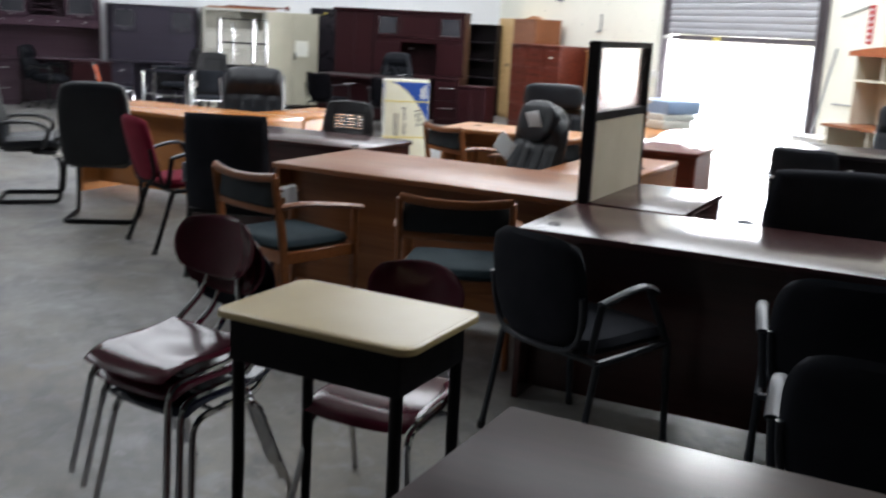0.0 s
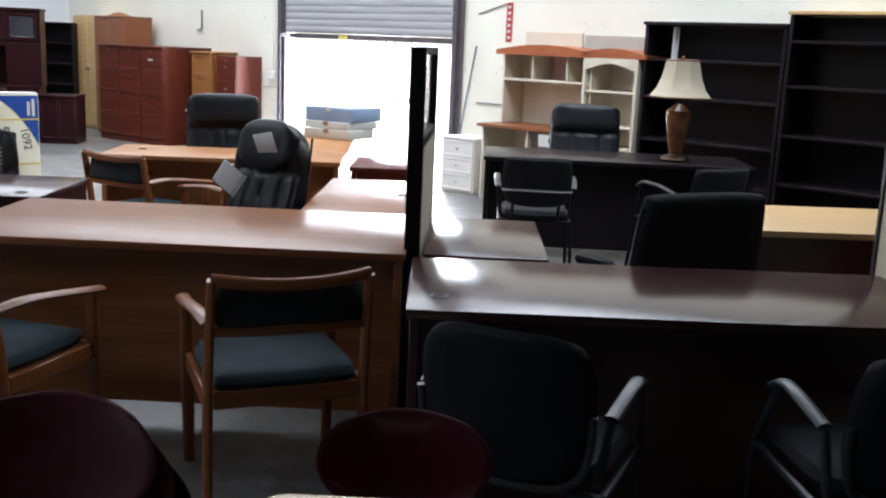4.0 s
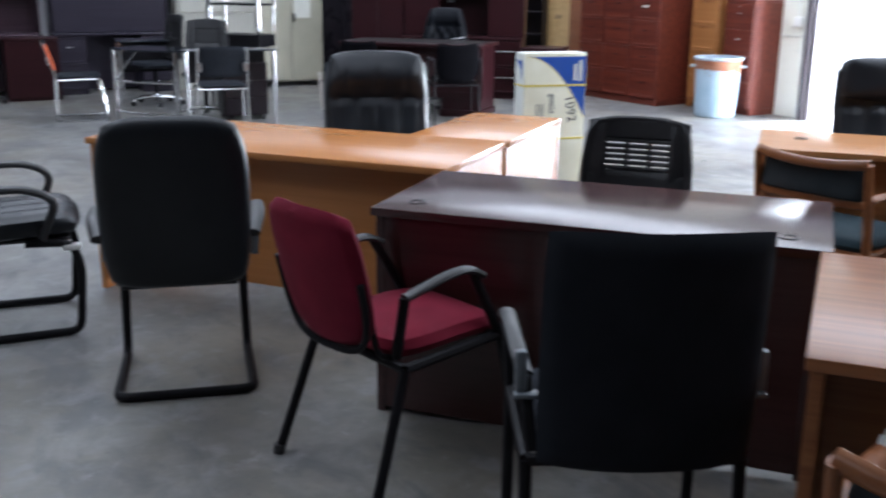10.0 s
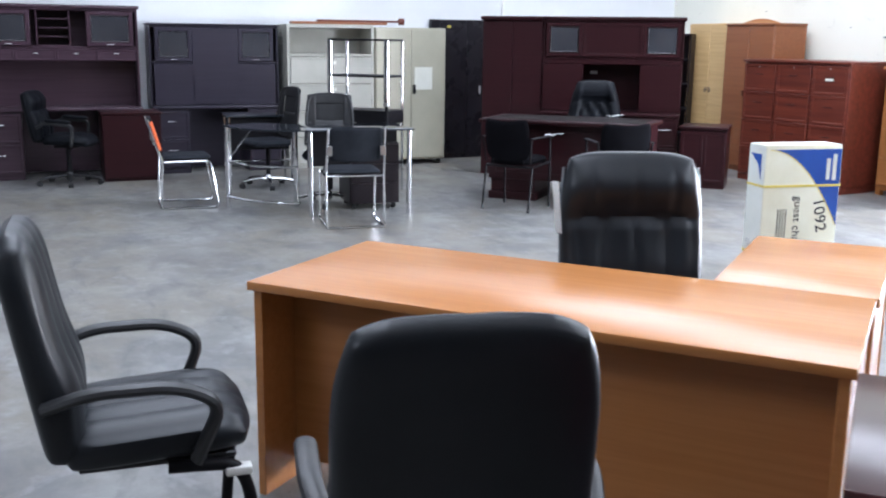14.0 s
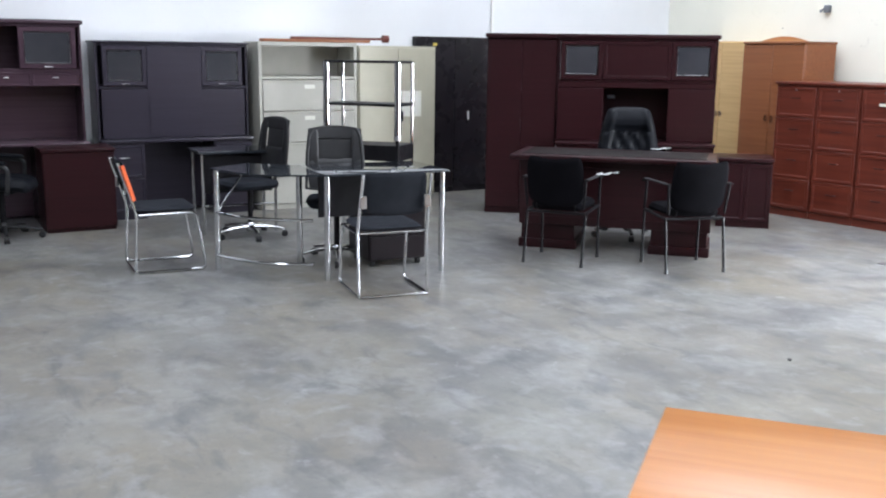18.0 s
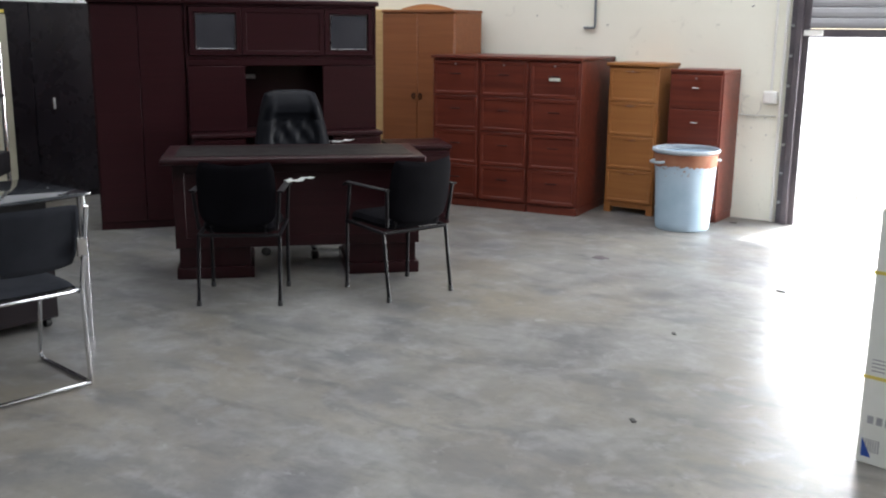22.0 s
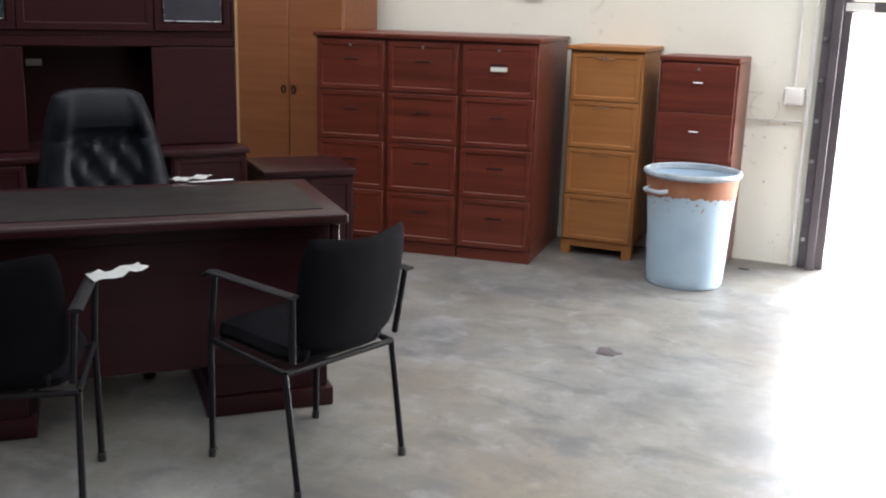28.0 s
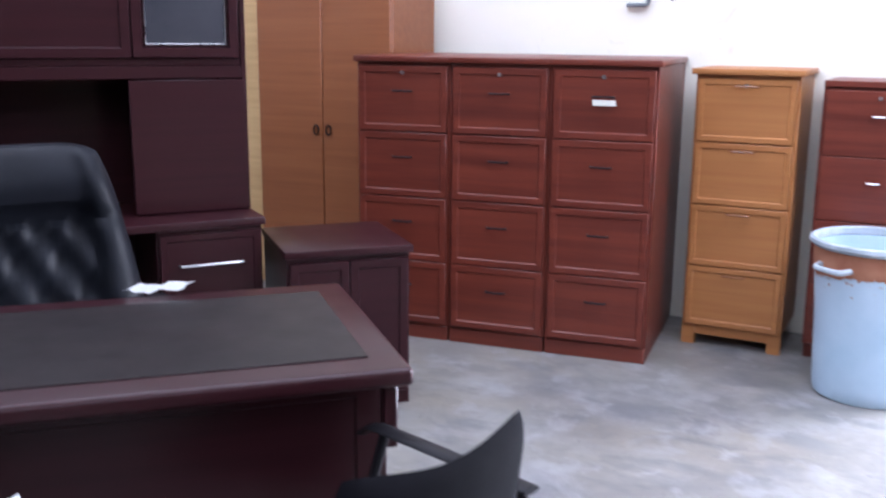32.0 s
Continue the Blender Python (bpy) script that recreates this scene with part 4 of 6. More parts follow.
partition("black-framed office partition with oatmeal fabric and glass", 2.385, 2.41, 76.5, 0.81, 1.505, 1.15)
partition("black-framed office partition with oatmeal fabric and glass", 3.972, 1.215, 81, 0.82, 1.515, 1.15)


# ---- seating kinds: the sitter looks along +y, the origin lies on the floor under the seat ----
PAD_CLOTH = surface("dark_slate_cloth", (0.012, 0.016, 0.019), (0.020, 0.026, 0.030), 0.8, 0, 6, 450, 0.4, 0.001, spec=0.3)


def wood_chair(label, x, y, yaw, cloth, group):
    t = thing("guest_chair", label, "chair", x, y, 0, yaw, group)
    w, rear, front = 0.255, -0.24, 0.23
    for s in (-1, 1):
        # back post, raked above the seat
        post = [(s * w, rear + 0.03, 0), (s * w, rear + 0.02, 0.42), (s * (w - 0.005), rear - 0.04, 0.79)]
        part("leg", tube(bmesh.new(), rounded(post, 0.2, 5), [0.017] * 7 + [0.015], 8, flat=1.45), CHAIR_WOOD, t)
        part("leg", tube(bmesh.new(), [(s * w, front, 0), (s * (w + 0.004), front, 0.3), (s * (w + 0.008), front - 0.01, 0.60)], [0.015, 0.018, 0.017], 8, flat=1.3), CHAIR_WOOD, t)
        arm = rounded([(s * (w - 0.004), rear - 0.01, 0.645), (s * (w + 0.012), rear + 0.12, 0.655), (s * (w + 0.025), 0.10, 0.63), (s * (w + 0.012), front + 0.035, 0.605)], 0.12, 5)
        part("arm", tube(bmesh.new(), arm, 0.027, 10, flat=0.5), CHAIR_WOOD, t)
        part("seat_rail", box((s * w - 0.012, rear + 0.035, 0.355), (s * w + 0.012, front - 0.015, 0.415), 0.004), CHAIR_WOOD, t)
    part("seat_rail", box((-w + 0.02, front - 0.016, 0.355), (w - 0.02, front + 0.008, 0.415), 0.004), CHAIR_WOOD, t)
    part("seat_rail", box((-w + 0.02, rear + 0.012, 0.355), (w - 0.02, rear + 0.034, 0.415), 0.004), CHAIR_WOOD, t)
    part("seat", pad(bmesh.new(), 0.50, 0.47, 0.078, pose(0, 0, 0.437), 0.35, 18, 0.6), cloth, t)

    def bow(z, depth=0.035):
        k = (z - 0.42) / 0.37
        return [(u * (w - 0.004), rear + 0.02 - 0.06 * k - depth * (1 - u * u), z) for u in (-1, -0.75, -0.5, -0.25, 0, 0.25, 0.5, 0.75, 1)]

    top = bow(0.775)
    part("top_rail", tube(bmesh.new(), [(px, py, pz + 0.018 * (abs(px) / w) ** 2) for px, py, pz in top], 0.021, 10, flat=0.75, up=(0, 1, 0)), CHAIR_WOOD, t)
    part("lower_rail", tube(bmesh.new(), bow(0.622, 0.027), 0.018, 8, flat=0.6, up=(0, 1, 0)), CHAIR_WOOD, t)
    part("back_pad", pad(bmesh.new(), 0.475, 0.138, 0.036, pose(0, rear - 0.011, 0.702, 79, 0, 0), 0.15, 12, 0.35,
                         lambda u, v, p: Vector((p.x, p.y, p.z + 0.030 * (1 - u * u)))), PAD_CLOTH, t, "dark padded back rest")
    return t


def star_base(t, metal, r=0.31, h=0.07):
    part("hub", lathe(bmesh.new(), [(0.036, h - 0.02), (0.042, h), (0.042, h + 0.04), (0.03, h + 0.06)], 16), metal, t)
    for k in range(5):
        a = k * math.tau / 5 + 0.3
        c, s = math.cos(a), math.sin(a)
        sp = part("spoke", tube(bmesh.new(), [(0.03 * c, 0.03 * s, h + 0.025), (r * 0.6 * c, r * 0.6 * s, h + 0.02), (r * c, r * s, h)], [0.024, 0.019, 0.014], 8, flat=0.7), metal, t)
        wheel = lathe(bmesh.new(), [(0.012, -0.024), (0.026, -0.022), (0.028, -0.006), (0.02, 0), (0.028, 0.006), (0.026, 0.022), (0.012, 0.024)], 14)
        bmesh.ops.transform(wheel, matrix=pose(r * c, r * s, 0.028, 90, 0, math.degrees(a)), verts=wheel.verts)
        part("caster", wheel, BLACK_PLASTIC, sp)


def exec_chair(label, x, y, yaw, hide, top=1.08, tilt=12, w=0.52, arms=True, tufted=False, metal=None, group="", pillow=0.0, crown=0.32, plain=False):
    t = thing("office_chair", label, "office chair", x, y, 0, yaw, group)
    metal = metal or BLACK_PLASTIC
    star_base(t, metal)
    part("gas_column", tube(bmesh.new(), [(0, 0, 0.1), (0, 0, 0.40)], 0.025, 12), BLACK_METAL, t)
    part("tilt_plate", box((-0.1, -0.12, 0.385), (0.1, 0.12, 0.415), 0.008), BLACK_METAL, t)

    def seat_shape(u, v, p):
        p.z += -0.03 * max(0, v) ** 3 + 0.006 * math.cos(u * 9) * (1 - v * v)
        return p

    part("seat", pad(bmesh.new(), w - 0.02, 0.50, 0.115, pose(0, 0.03, 0.468), 0.5, 16, 0.5, seat_shape), hide, t)
    ht = top - 0.44
    m = pose(0, -0.235, 0.44, 90 + tilt, 0, 0) @ pose(0, ht / 2, 0)

    def back_shape(u, v, p):
        if p.z < 0 and not plain:  # the face towards the sitter: head roll, lumbar swell and pleats
            edge = max(1 - u ** 8, 0) * max(1 - v ** 10, 0)
            p.z -= edge * ((0.022 if tufted else 0.014) * math.exp(-((v - 0.66) / 0.20) ** 2) + 0.016 * math.exp(-((v + 0.42) / 0.3) ** 2) - (0.013 if tufted else 0.005) * math.exp(-((v - 0.36) / 0.05) ** 2))
            if tufted:
                side = 1 / (1 + math.exp(-(abs(u) - 0.60) / 0.03))
                p.z -= edge * (0.035 * side + (1 - side) * (0.018 * math.cos(u * 14) * math.cos(v * 11) * (v < 0.3) + 0.02 * (v > 0.5)))
            else:
                low = 1 / (1 + math.exp((v - 0.18) / 0.03))
                seams = (-0.82, -0.46, 0.0, 0.42, 0.76) if v < 0.22 else (-0.58, -0.04, 0.54)
                fold = sum(math.exp(-((u - c - 0.02 * math.sin(v * 5 + c * 9)) / 0.05) ** 2) for c in seams)
                p.z += edge * (0.010 * fold * max(low, math.exp(-((v - 0.50) / 0.22) ** 2)) + 0.017 * math.exp(-((v - 0.22) / 0.07) ** 2))
                p.z -= edge * (0.006 * low * math.cos(u * 7.4) + 0.016 * math.exp(-((v - 0.52) / 0.20) ** 2))
        p.x *= 1 - 0.34 * ((v + 1) / 2) ** 1.4 if tufted else 1 - 0.06 * (v > 0) * v * v
        return p

    part("backrest", pad(bmesh.new(), w, ht, 0.115, m, crown, 44, 0.42, back_shape), hide, t)
    if pillow:
        part("headrest", pad(bmesh.new(), w * pillow, 0.27 if pillow < 0.9 else 0.23, 0.10, m @ pose(0, ht / 2 - (0.125 if pillow < 0.9 else 0.115), -0.055), 1.2 if pillow < 0.9 else 0.5, 18, 0.8), hide, t)
    if not tufted:
        for s in (-1, 1):
            part("piping", tube(bmesh.new(), [m @ Vector((s * w * (0.497 - 0.03 * (v > 0) * v * v), v * ht * 0.45, 0)) for v in (-0.9, -0.5, 0, 0.4, 0.7, 0.9)], 0.006, 6), GREY_PLASTIC if arms is None else hide, t)
    if arms:
        for s in (-1, 1):
            pts = rounded([(s * 0.22, 0.10, 0.40), (s * 0.29, 0.12, 0.42), (s * 0.30, 0.14, 0.63), (s * 0.29, -0.14, 0.655), (s * 0.27, -0.22, 0.60)], 0.06, 5)
            part("arm", tube(bmesh.new(), pts, 0.019, 8, flat=0.7), BLACK_PLASTIC, t)
            part("arm_pad", pad(bmesh.new(), 0.065, 0.27, 0.035, pose(s * 0.292, 0.0, 0.668, -4), 0.6, 8), hide, t)
    return t


def sled_leather_chair(label, x, y, yaw, top=1.0, w=0.5, group=""):
    t = thing("cantilever_chair", label, "chair", x, y, 0, yaw, group)
    hw = w / 2 - 0.025
    loop = [(-hw, 0.02, 0.415), (-hw, 0.20, 0.405), (-hw, 0.235, 0.30), (-hw - 0.005, 0.21, 0.018), (-hw - 0.012, -0.245, 0.018), (hw + 0.012, -0.245, 0.018), (hw + 0.005, 0.21, 0.018), (hw, 0.235, 0.30), (hw, 0.20, 0.405), (hw, 0.02, 0.415)]
    part("sled_frame", tube(bmesh.new(), rounded(loop, 0.05, 5), 0.0175, 10), BLACK_METAL, t)
    for s in (-1, 1):
        part("bracket", box((s * hw - 0.022, 0.165, 0.375), (s * hw + 0.022, 0.235, 0.400), 0.006, 2), WHITE_PAINT, t, "pale plastic frame bracket")
    part("under_plate", box((-0.2, -0.2, 0.408), (0.2, 0.2, 0.424), 0.003), BLACK_PLASTIC, t)

    def pleats(u, v, p):
        if p.z > 0:
            p.z += 0.011 * abs(math.sin(u * 7)) ** 0.6 * (1 - v ** 6) - 0.02 * max(0, v) ** 4
        return p

    part("seat", pad(bmesh.new(), w - 0.01, 0.50, 0.105, pose(0, 0.0, 0.474, 3), 0.4, 34, 0.45, pleats), LEATHER, t)
    ht = top - 0.42

    def back_shape(u, v, p):
        p.x *= 1 - 0.05 * max(0, v) ** 3
        if p.z < 0:
            p.z -= 0.02 * math.exp(-((v + 0.4) / 0.35) ** 2) + 0.012 * abs(math.sin(u * 7)) ** 0.6 * (1 - v ** 6) * (1 - u ** 6)
        return p

    part("backrest", pad(bmesh.new(), w, ht, 0.10, pose(0, -0.225, 0.42, 100, 0, 0) @ pose(0, ht / 2, 0), 0.42, 36, 0.42, back_shape), LEATHER, t)
    for s in (-1, 1):
        pts = rounded([(s * (w / 2 + 0.005), -0.27, 0.615), (s * (w / 2 + 0.03), -0.16, 0.655), (s * (w / 2 + 0.035), 0.05, 0.655), (s * (w / 2 + 0.03), 0.16, 0.60), (s * (w / 2 + 0.01), 0.09, 0.44)], 0.07, 6)
        part("arm", tube(bmesh.new(), pts, 0.026, 10, flat=0.65), BLACK_PLASTIC, t)
        part("bolt", tube(bmesh.new(), [(s * (w / 2 - 0.01), 0.09, 0.465), (s * (w / 2 + 0.012), 0.09, 0.465)], 0.009, 8), BLACK_METAL, t)
    return t


def fabric_armchair(label, x, y, yaw, cloth, metal, top=0.85, w=0.47, back_h=0.38, roundness=0.6, arm_mat=None, leg_r=0.0125, splay=0.05, group="", tilt=14, arm_tip=None, bar=None, square=False, back_y=-0.295, back_t=0.06, arm_r=0.021, arm_y=0.17, saddle=0.0):
    t = thing("armchair", label, "chair", x, y, 0, yaw, group)
    hw = w / 2 + 0.01
    arm_mat = arm_mat or BLACK_PLASTIC
    for s in (-1, 1):
        side = [(s * (hw + splay * 0.4), -0.25 - splay, 0.0), (s * hw, -0.19, 0.40), (s * hw, 0.0, 0.425), (s * hw, 0.19, 0.42)]
        part("leg", tube(bmesh.new(), rounded(side[:2], 0.02), leg_r, 8), metal, t)
        part("leg", tube(bmesh.new(), [(s * (hw + splay * 0.3), 0.20 + splay, 0), (s * hw, 0.19, 0.42), (s * (hw + 0.02), arm_y - 0.04, 0.655)], leg_r, 8), metal, t)
        part("side_rail", tube(bmesh.new(), [(s * hw, -0.19, 0.40), (s * hw, 0.19, 0.42)], leg_r, 8), metal, t)
        arm = rounded([(s * (hw + 0.02), arm_y, 0.635), (s * (hw + 0.022), arm_y - 0.06, 0.668), (s * (hw + 0.022), -0.06, 0.66), (s * (hw + 0.01), -0.20, 0.62)], 0.05, 5)
        if saddle:
            arm = rounded([(s * (hw + 0.015), arm_y + 0.02, 0.64), (s * (hw + 0.015), arm_y - 0.01, 0.662), (s * (hw + 0.015), -0.255, 0.662)], 0.03, 4)
        part("arm", tube(bmesh.new(), arm, arm_r, 10, flat=0.35 if saddle else 0.6), arm_mat, t)
        part("arm_strut", tube(bmesh.new(), [(s * (hw + 0.01), -0.20 - 0.04 * (saddle > 0), 0.62 + 0.035 * (saddle > 0)), (s * (hw - 0.01), -0.215, 0.44)], leg_r, 8), metal, t)
        part("back_upright", tube(bmesh.new(), rounded([(s * 0.15, -0.12, 0.415), (s * 0.15, -0.235 + 0.04 * (saddle > 0), 0.42), (s * 0.15, -0.27 + 0.05 * (saddle > 0), 0.60)], 0.05, 4), 0.010, 8), metal, t)
        for fy in (-0.25 - splay, 0.20 + splay):
            part("foot_cap", tube(bmesh.new(), [(s * (hw + splay * (0.4 if fy < 0 else 0.3)), fy, 0), (s * (hw + splay * (0.4 if fy < 0 else 0.3)), fy * 0.985, 0.03)], leg_r + 0.004, 8), BLACK_PLASTIC, t)
    part("cross_rail", tube(bmesh.new(), [(-hw, -0.19, 0.40), (hw, -0.19, 0.40)], leg_r, 8), metal, t)
    part("cross_rail", tube(bmesh.new(), [(-hw, 0.17, 0.415), (hw, 0.17, 0.415)], leg_r, 8), metal, t)
    part("seat", pad(bmesh.new(), w, 0.46, 0.075, pose(0, 0.01, 0.452, 2), 0.55, 14, 0.4, lambda u, v, p: Vector((p.x, p.y, p.z - 0.025 * max(0, v) ** 3))), cloth, t)

    def bend(u, v, p):
        p.z -= 0.035 * u * u
        p.y += saddle * u * u * max(0, v) - saddle * 0.6 * (1 - u * u) * max(0, v) - saddle * 0.9 * (1 - u * u) * max(0, -v)
        p.x *= 1 - (0.0 if square else 0.10) * max(0, -v) ** 2
        return p

    part("backrest", pad(bmesh.new(), w, back_h, back_t, pose(0, back_y, top - back_h, 90 + tilt, 0, 0) @ pose(0, back_h / 2, 0), roundness, 16, 0.35, bend), cloth, t)
    if not square and not bar and not saddle:
        path = [(-0.505, 0.52), (-0.495, 0.30), (-0.45, 0.10), (-0.34, 0.012), (-0.15, 0.0), (0.15, 0.0), (0.34, 0.012), (0.45, 0.10), (0.495, 0.30), (0.505, 0.52)]
        seam = [pose(0, back_y, top - back_h, 90 + tilt, 0, 0) @ Vector((w * px * 0.97, back_h * pv, 0.022 - 0.035 * (2 * px) ** 2)) for px, pv in path]
        part("back_frame", tube(bmesh.new(), rounded(seam, 0.04, 3), 0.011, 8), metal, t)
    if bar:
        part("back_bar", tube(bmesh.new(), [(-hw + 0.01, -0.372, top - 0.22), (hw - 0.01, -0.372, top - 0.22)], 0.011, 8), bar, t)
    if arm_tip:
        for s in (-1, 1):
            part("arm_end", box((s * (hw + 0.02) - 0.014, -0.225, 0.585), (s * (hw + 0.02) + 0.014, -0.20, 0.685), 0.008, 2), arm_tip, t, "worn grey arm end")
            part("arm_plate", box((s * (hw + 0.005) - 0.03, -0.235, 0.572), (s * (hw + 0.005) + 0.03, -0.20, 0.5845), 0.005, 2), arm_tip, t)
    return t


def slotted_task_chair(label, x, y, yaw, top=0.95, metal=None, group="", slots=7):
    t = thing("task_chair", label, "office chair", x, y, 0, yaw, group)
    star_base(t, metal or BLACK_PLASTIC, 0.29)
    part("gas_column", tube(bmesh.new(), [(0, 0, 0.1), (0, 0, 0.42)], 0.022, 12), BLACK_METAL, t)
    part("seat", pad(bmesh.new(), 0.46, 0.45, 0.08, pose(0, 0.02, 0.465), 0.6, 14, 0.4), BLACK_CLOTH, t)
    part("spine", tube(bmesh.new(), rounded([(0, -0.05, 0.42), (0, -0.25, 0.42), (0, -0.27, 0.62)], 0.06), 0.02, 8, flat=0.6), BLACK_PLASTIC, t)
    ht, m = top - 0.52, pose(0, -0.245, 0.52, 98, 0, 0)
    shell = bmesh.new()
    hw = 0.205
    curve = lambda u, v: m @ Vector((u * hw * (1 + 0.10 * (1 - v) - 0.18 * max(0, v - 0.8) * 5 * abs(u) ** 6), v * ht, -0.035 * u * u))  # noqa: E731
    # rim and solid lower half, then the open slots between bars
    rim = [curve(u, v) for u, v in [(-1, 0.02), (-1, 0.3), (-1, 0.6), (-1, 0.85), (-0.9, 0.97), (-0.5, 1), (0, 1.01), (0.5, 1), (0.9, 0.97), (1, 0.85), (1, 0.6), (1, 0.3), (1, 0.02), (0.5, 0), (0, 0), (-0.5, 0)]]
    tube(shell, rim, 0.014, 8, True)
    part("back_rim", shell, BLACK_PLASTIC, t)
    part("backrest", pad(bmesh.new(), 2 * hw + 0.01, ht * 0.50, 0.02, m @ pose(0, ht * 0.25, 0), 0.3, 10, 0.3, lambda u, v, p: Vector((p.x, p.y, p.z - 0.035 * u * u))), BLACK_PLASTIC, t)
    for s in (-1, 1):
        part("back_side", pad(bmesh.new(), hw * 0.40, ht * 0.58, 0.016, m @ pose(s * hw * 0.82, ht * 0.70, -0.028), 0.2, 6, 0.2), BLACK_PLASTIC, t)
    part("back_top", pad(bmesh.new(), 1.90 * hw, ht * 0.19, 0.018, m @ pose(0, ht * 0.905, -0.006), 0.5, 8, 0.2, lambda u, v, p: Vector((p.x, p.y, p.z - 0.02 * u * u))), BLACK_PLASTIC, t)
    if not slots:
        part("back_panel", pad(bmesh.new(), 1.5 * hw, ht * 0.40, 0.012, m @ pose(0, ht * 0.66, 0), 0.2, 8, 0.2), BLACK_PLASTIC, t)
    for k in range(slots):
        v = 0.52 + 0.33 * k / (slots - 1)
        part("back_slat", tube(bmesh.new(), [curve(u, v) for u in (-0.78, -0.4, 0, 0.4, 0.78)], 0.0094, 8, flat=1.0), BLACK_PLASTIC, t)
    if slots:
        for u in (-0.22, 0.22):
            part("back_rib", tube(bmesh.new(), [curve(u, v) for v in (0.5, 0.66, 0.84)], 0.010, 8), BLACK_PLASTIC, t)
    return t


def school_shell(t, z0, shell, lift=0.0):
    def dish(u, v, p):
        p.z += 0.010 * u * u - 0.034 * max(0, v) ** 4 + 0.02 * max(0, -v) ** 3
        return p

    def oval(u, v, p):
        return Vector((0.178 * u * math.sqrt(1 - 0.44 * v * v), 0.103 * v * math.sqrt(1 - 0.44 * u * u), p.z - 0.045 * u * u))

    part("seat", pad(bmesh.new(), 0.37, 0.385, 0.026, pose(0, 0, z0 + lift), 0.22, 24, 0.45, dish), shell, t)
    part("backrest", pad(bmesh.new(), 0.355, 0.205, 0.016, pose(0, -0.235, z0 + lift + 0.288, 101, 0, 0), 0.0, 24, 0.2, oval), shell, t)


def school_chair(label, x, y, yaw, z0=0.43, group="", count=1):
    made = []
    for k in range(count):
        t = thing("school_chair", label if k or count == 1 else label.replace("maroon", "navy"), "chair", x, y, 0.055 * k, yaw, group)
        if k:
            t.location.x -= 0.028 * k
            t.location.y -= 0.020 * k
        school_shell(t, z0, MAROON_SHELL if k or count == 1 else NAVY_SHELL)
        for s in (-1, 1):
            front = rounded([(s * 0.215, 0.21, -0.0), (s * 0.165, 0.15, z0 - 0.045), (s * 0.165, -0.12, z0 - 0.03), (s * 0.15, -0.20, z0 + 0.04), (s * 0.07, -0.228, z0 + 0.14), (s * 0.065, -0.258, z0 + 0.31)], 0.06, 5)
            part("frame_tube", tube(bmesh.new(), front, 0.0115, 8), CHROME, t)
            part("leg", tube(bmesh.new(), rounded([(s * 0.155, 0.02, z0 - 0.035), (s * 0.185, -0.10, z0 - 0.05), (s * 0.225, -0.23, 0)], 0.05, 5), 0.0115, 8), CHROME, t)
        part("cross_bar", tube(bmesh.new(), [(-0.165, 0.06, z0 - 0.04), (0.165, 0.06, z0 - 0.04)], 0.009, 8), CHROME, t)
        made.append(t)
    return made


def chrome_sled_chair(label, x, y, yaw, top=0.82, group="", tag=None):
    t = thing("side_chair", label, "chair", x, y, 0, yaw, group)
    w = 0.235
    for s in (-1, 1):
        loop = rounded([(s * (w - 0.01), -0.325, top), (s * w, -0.215, 0.44), (s * w, -0.24, 0.012), (s * w, 0.26, 0.012), (s * w, 0.20, 0.43), (s * w, -0.20, 0.425)], 0.045, 5)
        part("side_frame", tube(bmesh.new(), loop, 0.0105, 8), CHROME, t)
    for yy, zz in ((0.19, 0.425), (-0.19, 0.425), (-0.24, 0.012)):
        part("cross_bar", tube(bmesh.new(), [(-w, yy, zz), (w, yy, zz)], 0.009, 8), CHROME, t)
    part("seat", pad(bmesh.new(), 0.45, 0.43, 0.045, pose(0, 0.0, 0.455), 0.35, 10, 0.3), BLACK_CLOTH, t)
    part("backrest", pad(bmesh.new(), 0.43, 0.30, 0.028, pose(0, -0.275, top - 0.135, 106, 0, 0), 0.3, 12, 0.3, lambda u, v, p: Vector((p.x, p.y, p.z - 0.02 * u * u))), BLACK_CLOTH, t)
    for s in (-1, 1):
        part("bracket", box((s * (w - 0.02) - 0.022, -0.292, top - 0.22), (s * (w - 0.02) + 0.022, -0.276, top - 0.14), 0.003), BRUSHED, t)
    if tag:
        part("tag", slab(bmesh.new(), (-0.002, -0.012, -0.13), (0.002, 0.012, 0.13), 0.001, 1, pose(w + 0.013, -0.262, 0.66, 16)), tag, t, "bright orange-red tag strip")
    return t

# ---- seating, near rows ----
WC = "honey wood guest chair with slate seat and dark padded back"
wood_chair(WC, 0.89, 2.28, -28, TEAL_CLOTH, "honey wood guest chairs")
wood_chair(WC, 1.86, 2.06, 11, TEAL_CLOTH, "honey wood guest chairs")
wood_chair(WC, 1.15, 5.13, -41, TEAL_CLOTH, "honey wood guest chairs")
wood_chair(WC, 1.72, 4.83, 30, TEAL_CLOTH, "honey wood guest chairs")
fabric_armchair("black cloth armchair with a tall square back and worn arm ends", 0.22, 3.05, 12, BLACK_CLOTH, BLACK_METAL, 0.995, 0.49, 0.575, 0.10, arm_tip=GREY_PLASTIC, leg_r=0.016, splay=0.0, tilt=6, square=True)
fabric_armchair("crimson cloth armchair with black splayed legs", -0.44, 3.575, -38, RED_CLOTH, BLACK_METAL, 0.895, 0.42, 0.44, 0.6, leg_r=0.016, splay=0.08, arm_y=0.09)
